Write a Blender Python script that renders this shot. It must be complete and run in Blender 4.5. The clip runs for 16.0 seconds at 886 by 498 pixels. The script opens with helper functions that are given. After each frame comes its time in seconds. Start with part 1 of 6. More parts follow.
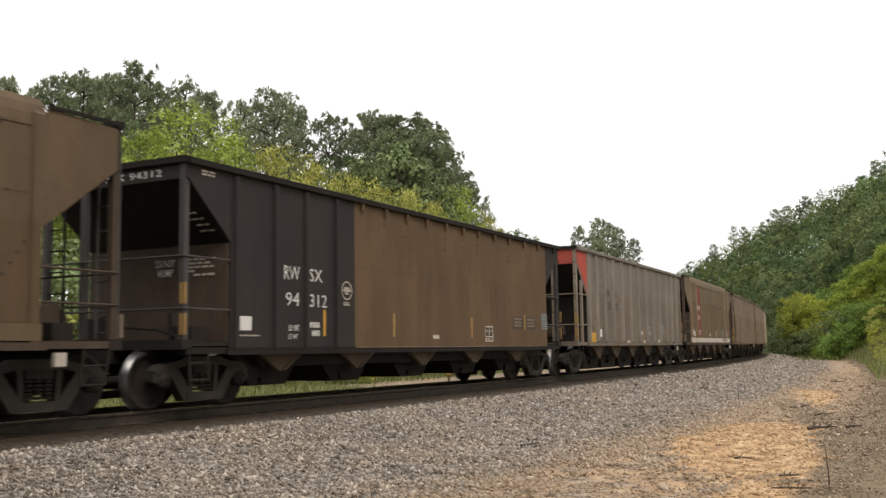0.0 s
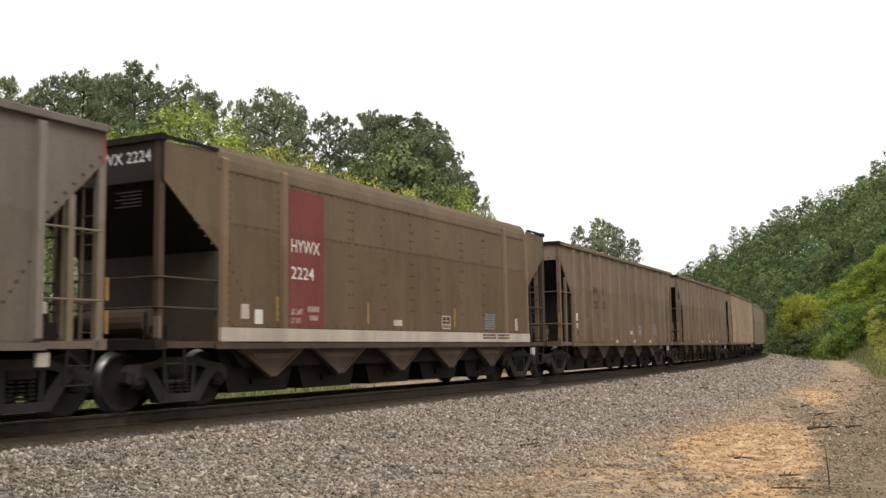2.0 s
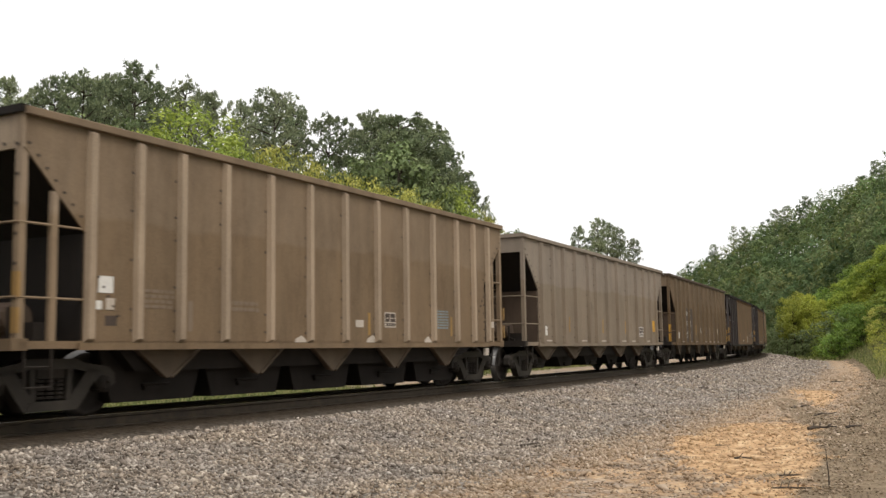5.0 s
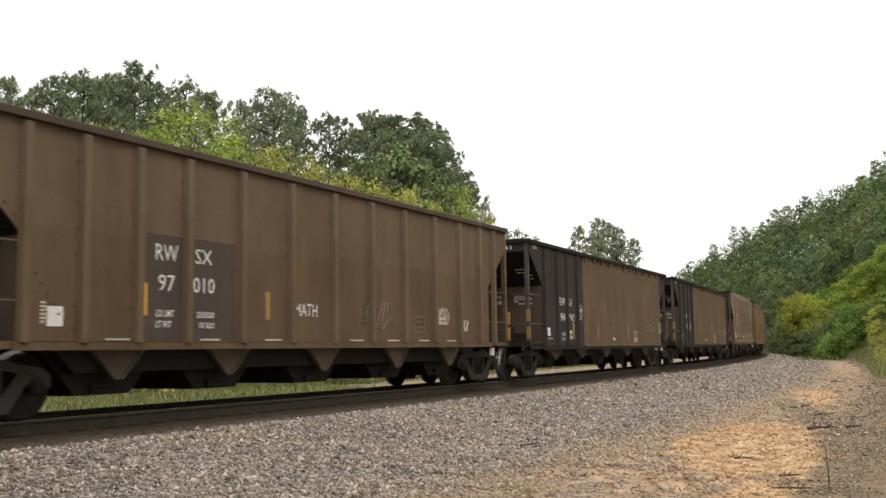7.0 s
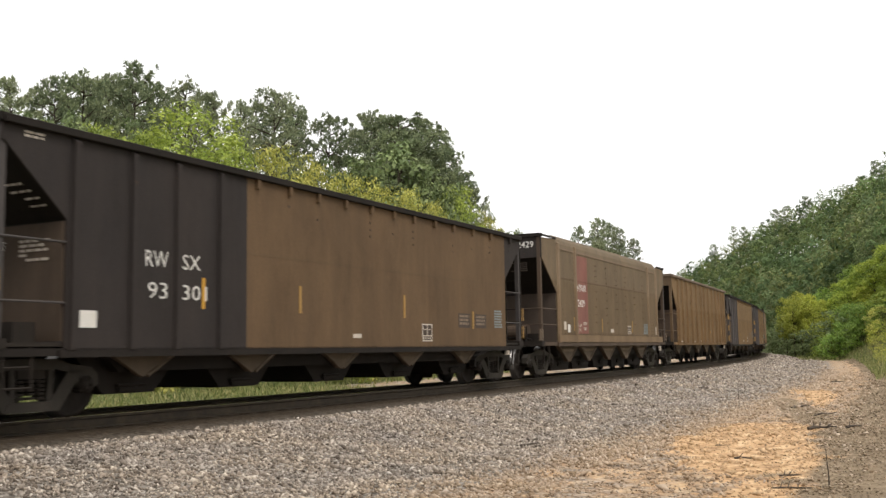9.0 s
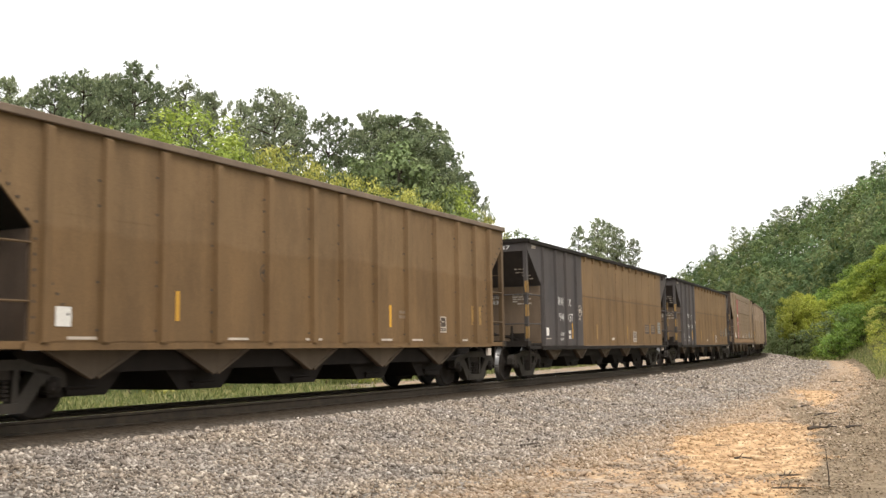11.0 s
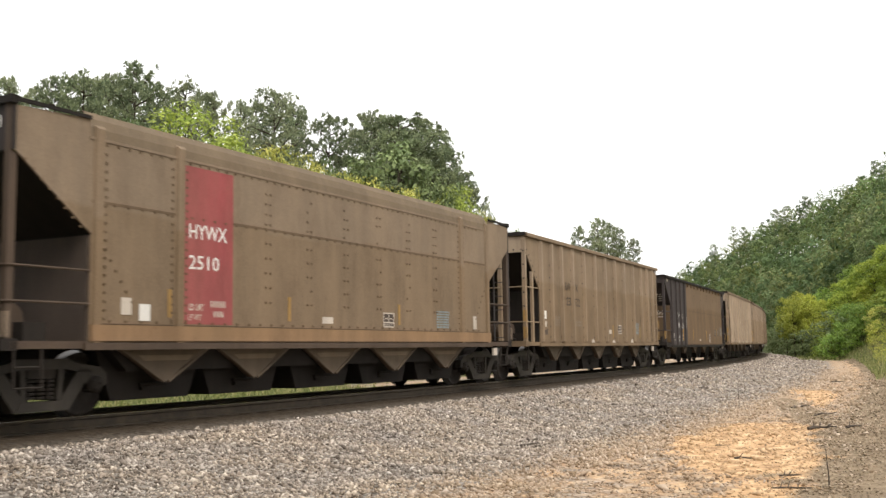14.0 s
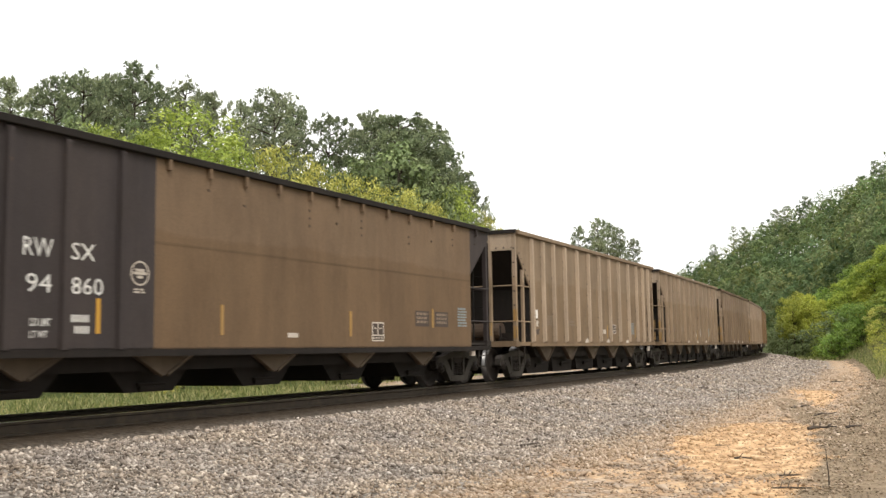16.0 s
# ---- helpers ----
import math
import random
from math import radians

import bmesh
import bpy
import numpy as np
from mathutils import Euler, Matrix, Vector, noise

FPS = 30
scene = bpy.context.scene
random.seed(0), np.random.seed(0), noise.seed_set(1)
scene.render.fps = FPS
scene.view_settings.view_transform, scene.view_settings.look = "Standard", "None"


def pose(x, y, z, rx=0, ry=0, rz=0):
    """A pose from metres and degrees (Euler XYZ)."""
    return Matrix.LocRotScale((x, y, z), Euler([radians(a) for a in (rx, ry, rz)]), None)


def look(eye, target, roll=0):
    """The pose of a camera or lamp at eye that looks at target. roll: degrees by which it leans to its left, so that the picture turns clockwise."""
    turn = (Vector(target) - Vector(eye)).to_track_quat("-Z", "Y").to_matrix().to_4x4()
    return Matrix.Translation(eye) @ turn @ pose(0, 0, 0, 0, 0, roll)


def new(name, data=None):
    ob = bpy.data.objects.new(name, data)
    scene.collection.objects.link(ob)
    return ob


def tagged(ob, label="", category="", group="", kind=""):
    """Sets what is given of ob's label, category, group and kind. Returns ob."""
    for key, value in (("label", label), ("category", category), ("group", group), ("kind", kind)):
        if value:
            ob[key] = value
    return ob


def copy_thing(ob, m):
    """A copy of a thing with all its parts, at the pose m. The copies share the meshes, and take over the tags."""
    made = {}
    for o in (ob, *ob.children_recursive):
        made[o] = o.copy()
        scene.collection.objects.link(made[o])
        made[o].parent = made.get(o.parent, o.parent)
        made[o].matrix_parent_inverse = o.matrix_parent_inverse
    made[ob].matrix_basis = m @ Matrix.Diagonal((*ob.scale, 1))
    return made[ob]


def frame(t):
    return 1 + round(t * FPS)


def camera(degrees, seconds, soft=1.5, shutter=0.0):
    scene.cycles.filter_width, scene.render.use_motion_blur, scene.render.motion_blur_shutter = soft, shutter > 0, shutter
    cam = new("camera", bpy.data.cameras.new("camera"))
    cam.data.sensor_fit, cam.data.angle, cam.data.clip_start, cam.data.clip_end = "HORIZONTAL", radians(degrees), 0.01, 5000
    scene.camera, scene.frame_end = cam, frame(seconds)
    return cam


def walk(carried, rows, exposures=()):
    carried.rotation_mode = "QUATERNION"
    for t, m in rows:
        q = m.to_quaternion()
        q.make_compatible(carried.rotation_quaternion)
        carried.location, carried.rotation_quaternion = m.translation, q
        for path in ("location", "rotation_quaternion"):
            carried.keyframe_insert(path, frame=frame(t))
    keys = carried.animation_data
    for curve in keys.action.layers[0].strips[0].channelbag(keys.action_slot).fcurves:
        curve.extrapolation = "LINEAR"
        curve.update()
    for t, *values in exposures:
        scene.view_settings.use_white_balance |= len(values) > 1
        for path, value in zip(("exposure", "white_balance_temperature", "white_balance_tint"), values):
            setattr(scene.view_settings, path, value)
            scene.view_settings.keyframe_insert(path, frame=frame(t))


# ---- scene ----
cam = camera(48.644, 16.0, soft=1.44, shutter=0.11)
EYE = pose(0, 0, 1.054, 90 + 5.469, 0, 29.437 - 90)
walk(cam, [(0.0, EYE), (16.0, EYE)],
     exposures=[(0.0, -0.14), (4.0, -0.1), (8.0, -0.08), (9.0, 0.12), (11.5, 0.42), (16.0, 0.4)])

# ---- world and light: a bright overcast day ----
SUN_EL, SUN_ROT = 52, 216
world = bpy.data.worlds.new("overcast_sky")
scene.world = world
world.use_nodes = True
wn = world.node_tree
wn.nodes.clear()
sky = wn.nodes.new("ShaderNodeTexSky")
sky.sky_type, sky.sun_disc = "NISHITA", False
sky.sun_elevation, sky.sun_rotation = radians(SUN_EL), radians(SUN_ROT)
sky.dust_density = 3.0
grey = wn.nodes.new("ShaderNodeHueSaturation")
grey.inputs["Saturation"].default_value = 0.12
veil = wn.nodes.new("ShaderNodeMixRGB")
veil.inputs[0].default_value = 0.75
veil.inputs[2].default_value = (11.9, 11.75, 11.7, 1)
wb = wn.nodes.new("ShaderNodeBackground")
wb.inputs["Strength"].default_value = 0.12
wo = wn.nodes.new("ShaderNodeOutputWorld")
wn.links.new(sky.outputs[0], grey.inputs["Color"])
wn.links.new(grey.outputs[0], veil.inputs[1])
wn.links.new(veil.outputs[0], wb.inputs["Color"])
wn.links.new(wb.outputs[0], wo.inputs["Surface"])
sun = new("sun", bpy.data.lights.new("sun", "SUN"))
sun.data.energy, sun.data.angle, sun.data.color = 1.9, radians(24), (1, 0.96, 0.9)
sun.matrix_world = look((5, -16, 44), (25, 12, 0))

# ---- the track: a wide arc that bends away from the camera ----
R, D, LEAN = 536.16, 12.085, radians(1.007)
SPEED, GAIN = 17.176, 0.02346


def on_track(s, off=0.0, z=0.0):
    """A point s metres along the arc, off metres to its outer side."""
    a = s / R
    return Vector(((R + off) * math.sin(a), D + R - (R + off) * math.cos(a), z))


def rolled(t):
    """How far the train has come since 8 s."""
    u = t - 8.0
    return SPEED * u + GAIN * u * u / 2


# ---- materials ----
def nodes_of(name):
    m = bpy.data.materials.new(name)
    m.use_nodes = True
    nt = m.node_tree
    return m, nt, nt.nodes["Principled BSDF"]


def tex_noise(nt, co, scale, detail=6, stretch=(1, 1, 1), rough=0.6):
    mp = nt.nodes.new("ShaderNodeMapping")
    mp.inputs["Scale"].default_value = stretch
    nt.links.new(co, mp.inputs["Vector"])
    n = nt.nodes.new("ShaderNodeTexNoise")
    n.inputs["Scale"].default_value, n.inputs["Detail"].default_value, n.inputs["Roughness"].default_value = scale, detail, rough
    nt.links.new(mp.outputs[0], n.inputs["Vector"])
    return n.outputs["Fac"]


def ramp(nt, fac, stops):
    r = nt.nodes.new("ShaderNodeValToRGB")
    while len(r.color_ramp.elements) < len(stops):
        r.color_ramp.elements.new(0.5)
    for e, (p, c) in zip(r.color_ramp.elements, stops):
        e.position, e.color = p, (*c, 1) if len(c) == 3 else c
    nt.links.new(fac, r.inputs[0])
    return r.outputs[0]


def blend(nt, fac, a, b, mode="MIX"):
    m = nt.nodes.new("ShaderNodeMixRGB")
    m.blend_type = mode
    for k, v in zip((0, 1, 2), (fac, a, b)):
        if isinstance(v, (int, float)):
            m.inputs[k].default_value = v
        elif isinstance(v, tuple):
            m.inputs[k].default_value = (*v, 1)
        else:
            nt.links.new(v, m.inputs[k])
    return m.outputs[0]


def relief(nt, b, height, strength, distance):
    bp = nt.nodes.new("ShaderNodeBump")
    bp.inputs["Strength"].default_value, bp.inputs["Distance"].default_value = strength, distance
    nt.links.new(height, bp.inputs["Height"])
    nt.links.new(bp.outputs[0], b.inputs["Normal"])


def coords(nt):
    return nt.nodes.new("ShaderNodeTexCoord").outputs["Object"]


def painted(name, base, dirt, rust, rough=0.75, amount=0.5, metal=0.0, tide=None, gloss=0.25):
    """Weathered paint: broad dust, streaks that run down, small rust flecks; tide: height up to which brown coal dust has washed over it."""
    m, nt, b = nodes_of(name)
    co = coords(nt)
    dust = ramp(nt, tex_noise(nt, co, 0.55, 5), [(0.3, (0, 0, 0)), (0.75, (1, 1, 1))])
    streak = ramp(nt, tex_noise(nt, co, 5.0, 5, (1, 1, 0.05)), [(0.42, (0, 0, 0)), (0.75, (1, 1, 1))])
    drip = ramp(nt, tex_noise(nt, co, 1.6, 6, (1, 1, 0.12), 0.7), [(0.4, (0.8, 0.8, 0.8)), (0.6, (1.08, 1.06, 1.04))])
    fleck = ramp(nt, tex_noise(nt, co, 9.0, 6), [(0.66, (0, 0, 0)), (0.74, (1, 1, 1))])
    c = blend(nt, blend(nt, amount, (0, 0, 0), dust), base, dirt)
    c = blend(nt, blend(nt, 0.55 * amount, (0, 0, 0), streak), c, dirt)
    c = blend(nt, blend(nt, 0.5, (0, 0, 0), fleck), c, rust)
    fine = ramp(nt, tex_noise(nt, co, 60, 3), [(0.3, (0.82, 0.82, 0.82)), (0.7, (1.1, 1.1, 1.1))])
    c = blend(nt, 1.0, c, fine, "MULTIPLY")
    c = blend(nt, amount, c, drip, "MULTIPLY")
    grime = ramp(nt, tex_noise(nt, co, 1.3, 7, (1, 1, 0.45), 0.72), [(0.36, (0.7, 0.67, 0.64)), (0.5, (1, 1, 1)), (0.68, (1.12, 1.1, 1.08))])
    c = blend(nt, 0.75 * amount, c, grime, "MULTIPLY")
    if tide:
        sep = nt.nodes.new("ShaderNodeSeparateXYZ")
        nt.links.new(co, sep.inputs[0])
        wave = nt.nodes.new("ShaderNodeMath")
        wave.operation, wave.inputs[1].default_value = "MULTIPLY_ADD", 0.5
        nt.links.new(tex_noise(nt, co, 0.45, 4, (1, 1, 0.2)), wave.inputs[0])
        nt.links.new(sep.outputs["Z"], wave.inputs[2])
        mr = nt.nodes.new("ShaderNodeMapRange")
        mr.inputs["From Min"].default_value, mr.inputs["From Max"].default_value = tide + 0.2, tide + 0.28
        nt.links.new(wave.outputs[0], mr.inputs["Value"])
        c = blend(nt, 1.0, c, blend(nt, mr.outputs[0], (0.945, 0.905, 0.85), (1.06, 1.06, 1.09)), "MULTIPLY")
    nt.links.new(c, b.inputs["Base Color"])
    b.inputs["Roughness"].default_value, b.inputs["Metallic"].default_value = rough, metal
    b.inputs["Specular IOR Level"].default_value = gloss
    relief(nt, b, tex_noise(nt, co, 2.2, 4), 0.25, 0.03)
    return m


M = {
    "black": painted("black_paint", (0.025, 0.0205, 0.0195), (0.044, 0.034, 0.029), (0.1, 0.055, 0.03), amount=0.6),
    "brown": painted("brown_dusty_paint", (0.131, 0.082, 0.043), (0.091, 0.056, 0.03), (0.1, 0.05, 0.025), amount=0.7),
    "tan": painted("tan_dusty_paint", (0.203, 0.147, 0.094), (0.165, 0.115, 0.069), (0.14, 0.08, 0.045), amount=0.7, tide=2.8),
    "tan_light": painted("pale_tan_paint", (0.285, 0.217, 0.15), (0.198, 0.141, 0.088), (0.16, 0.09, 0.05), amount=0.6, tide=2.8),
    "grey": painted("grey_dusty_paint", (0.182, 0.155, 0.127), (0.14, 0.112, 0.086), (0.14, 0.08, 0.045), amount=0.6, tide=2.75),
    "beige": painted("beige_paint", (0.235, 0.195, 0.15), (0.195, 0.15, 0.11), (0.16, 0.09, 0.05), amount=0.5, tide=2.75),
    "umber": painted("umber_paint", (0.128, 0.086, 0.049), (0.096, 0.063, 0.035), (0.1, 0.05, 0.025), amount=0.7, tide=2.6),
    "mauve": painted("faded_brown_paint", (0.206, 0.152, 0.101), (0.17, 0.122, 0.078), (0.1, 0.05, 0.03), amount=0.6, tide=2.95),
    "red": painted("faded_red_paint", (0.42, 0.07, 0.05), (0.28, 0.08, 0.05), (0.2, 0.08, 0.05), amount=0.5),
    "crimson": painted("faded_crimson_paint", (0.3, 0.062, 0.066), (0.22, 0.09, 0.07), (0.2, 0.08, 0.05), amount=0.6),
    "maroon": painted("faded_maroon_paint", (0.205, 0.047, 0.046), (0.155, 0.058, 0.048), (0.15, 0.06, 0.04), amount=0.6),
    "rose": painted("washed_out_crimson_paint", (0.22, 0.085, 0.07), (0.19, 0.1, 0.075), (0.2, 0.1, 0.07), amount=0.7),
    # Sooty steel, darkened further for the shade under cars and in end recesses.
    "soot_shade": painted("sooty_shaded_steel", (0.015, 0.0125, 0.011), (0.027, 0.021, 0.017), (0.06, 0.035, 0.02), amount=0.6, gloss=0.15),
    "bogie": painted("oily_cast_steel", (0.019, 0.0155, 0.013), (0.037, 0.029, 0.023), (0.06, 0.034, 0.02), amount=0.7, gloss=0.18),
    "cast": painted("dusty_cast_steel", (0.028, 0.024, 0.02), (0.054, 0.045, 0.036), (0.06, 0.04, 0.025), rough=0.6, amount=0.7, gloss=0.2),
    "tread": painted("polished_tread", (0.2, 0.195, 0.19), (0.07, 0.065, 0.06), (0.1, 0.075, 0.05), rough=0.3, amount=0.5, metal=0.85),
    "white": painted("dirty_white_paint", (0.72, 0.7, 0.66), (0.5, 0.44, 0.36), (0.4, 0.3, 0.2), amount=0.35),
    "cream": painted("worn_white_sill_paint", (0.55, 0.49, 0.42), (0.36, 0.29, 0.22), (0.3, 0.2, 0.12), amount=0.6),
    "yellow": painted("reflective_yellow", (0.62, 0.33, 0.04), (0.4, 0.22, 0.05), (0.3, 0.17, 0.06), amount=0.6),
    "russet": painted("russet_dusty_paint", (0.153, 0.102, 0.059), (0.116, 0.075, 0.043), (0.1, 0.05, 0.025), amount=0.6, tide=2.7),
    "sienna": painted("orange_brown_sill_paint", (0.25, 0.155, 0.082), (0.2, 0.12, 0.065), (0.12, 0.06, 0.03), amount=0.6),
    "umber_dark": painted("dark_umber_paint", (0.085, 0.058, 0.04), (0.06, 0.042, 0.03), (0.07, 0.04, 0.025), amount=0.7),
    "panel": painted("dark_lettering_panel", (0.06, 0.045, 0.036), (0.085, 0.06, 0.045), (0.1, 0.06, 0.035), amount=0.5),
    "grey_light": painted("pale_grey_paint", (0.26, 0.228, 0.19), (0.18, 0.145, 0.112), (0.15, 0.09, 0.05), amount=0.6),
    "pale": painted("pale_rib_paint", (0.4, 0.31, 0.22), (0.26, 0.19, 0.13), (0.16, 0.09, 0.05), amount=0.6),
    "bay_dark": painted("grimy_hopper_steel", (0.07, 0.055, 0.042), (0.045, 0.035, 0.027), (0.06, 0.035, 0.02), amount=0.7),
    "bay_tan": painted("dusty_hopper_steel", (0.14, 0.105, 0.072), (0.09, 0.066, 0.046), (0.08, 0.045, 0.025), amount=0.7),
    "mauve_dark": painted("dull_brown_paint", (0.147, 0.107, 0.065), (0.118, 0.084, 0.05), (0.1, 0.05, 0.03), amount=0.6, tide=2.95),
    "tan_dark": painted("dull_tan_paint", (0.172, 0.129, 0.092), (0.138, 0.101, 0.069), (0.1, 0.06, 0.035), amount=0.7, tide=2.8),
    "tan_mid": painted("dull_pale_tan_paint", (0.232, 0.181, 0.133), (0.165, 0.122, 0.083), (0.12, 0.07, 0.04), amount=0.6, tide=2.8),
    "khaki": painted("khaki_dusty_paint", (0.182, 0.116, 0.056), (0.132, 0.082, 0.04), (0.11, 0.055, 0.028), amount=0.7, tide=2.6),
    "rust": painted("rusty_seam", (0.07, 0.043, 0.025), (0.1, 0.065, 0.04), (0.06, 0.03, 0.016), amount=0.7),
    "shine": painted("polished_rail_top", (0.55, 0.54, 0.53), (0.4, 0.38, 0.36), (0.3, 0.25, 0.2), rough=0.22, amount=0.4, metal=0.9),
    "slate": painted("weathered_black_paint", (0.058, 0.053, 0.054), (0.09, 0.072, 0.06), (0.1, 0.06, 0.035), amount=0.6),
    "char": painted("charcoal_paint", (0.037, 0.03, 0.03), (0.06, 0.046, 0.039), (0.1, 0.055, 0.03), amount=0.6),
    "ochre": painted("dusted_yellow", (0.34, 0.2, 0.06), (0.25, 0.16, 0.07), (0.2, 0.13, 0.06), amount=0.6),
    "faded_blue": painted("faded_blue_print", (0.2, 0.26, 0.275), (0.22, 0.22, 0.2), (0.2, 0.15, 0.1), amount=0.5),
    "faded_tan": painted("ghost_stencil", (0.2, 0.15, 0.105), (0.19, 0.14, 0.1), (0.15, 0.1, 0.06), amount=0.5),
    "ink": painted("worn_black_stencil", (0.026, 0.021, 0.018), (0.06, 0.046, 0.035), (0.12, 0.08, 0.05), amount=0.5),
    "faded": painted("faded_black_stencil", (0.045, 0.036, 0.03), (0.1, 0.075, 0.055), (0.15, 0.1, 0.06), amount=0.6),
}


# ---- mesh helpers ----
def part(name, bm, material, parent, label=""):
    """Links a bmesh as one mesh object under a thing or a part."""
    me = bpy.data.meshes.new(name)
    bm.to_mesh(me)
    bm.free()
    me.materials.append(M[material] if isinstance(material, str) else material)
    ob = new(name, me)
    ob.parent = parent
    if label:
        tagged(ob, label)
    return ob


def box(bm, x0, x1, y0, y1, z0, z1):
    v = [bm.verts.new(p) for p in ((x0, y0, z0), (x1, y0, z0), (x1, y1, z0), (x0, y1, z0), (x0, y0, z1), (x1, y0, z1), (x1, y1, z1), (x0, y1, z1))]
    for f in ((3, 2, 1, 0), (4, 5, 6, 7), (0, 1, 5, 4), (1, 2, 6, 5), (2, 3, 7, 6), (3, 0, 4, 7)):
        bm.faces.new([v[i] for i in f])


def prism(bm, outline, y0, y1):
    """An outline in x and z, drawn out from y0 to y1."""
    a = [bm.verts.new((x, y0, z)) for x, z in outline]
    b = [bm.verts.new((x, y1, z)) for x, z in outline]
    n = len(outline)
    bm.faces.new(a)
    bm.faces.new(b[::-1])
    for i in range(n):
        bm.faces.new((a[i], b[i], b[(i + 1) % n], a[(i + 1) % n]))
    bmesh.ops.recalc_face_normals(bm, faces=bm.faces[-(n + 2):])


def rod(bm, p, q, r0, r1=None, n=8):
    p, q = Vector(p), Vector(q)
    r1 = r0 if r1 is None else r1
    turn = (q - p).to_track_quat("Z", "Y").to_matrix()
    rings = []
    for c, r in ((p, r0), (q, r1)):
        rings.append([bm.verts.new(c + turn @ Vector((r * math.cos(k * math.tau / n), r * math.sin(k * math.tau / n), 0))) for k in range(n)])
    for k in range(n):
        bm.faces.new((rings[0][k], rings[0][(k + 1) % n], rings[1][(k + 1) % n], rings[1][k]))
    bm.faces.new(rings[0][::-1])
    bm.faces.new(rings[1])


def lathe(bm, outline, n=28):
    """Radius and y pairs turned about the y axis."""
    rings = [[bm.verts.new((r * math.cos(k * math.tau / n), y, r * math.sin(k * math.tau / n))) for k in range(n)] for r, y in outline]
    for a, b in zip(rings, rings[1:]):
        for k in range(n):
            bm.faces.new((a[k], b[k], b[(k + 1) % n], a[(k + 1) % n]))
    bm.faces.new(rings[0])
    bm.faces.new(rings[-1][::-1])


def fresh():
    return bmesh.new()


# ---- hopper cars: x runs to the car's rear, y to the inner side, z up from the rails ----
HW = 1.56          # half the width over the side sheets
WHEEL = 0.457
WHEELSET = []


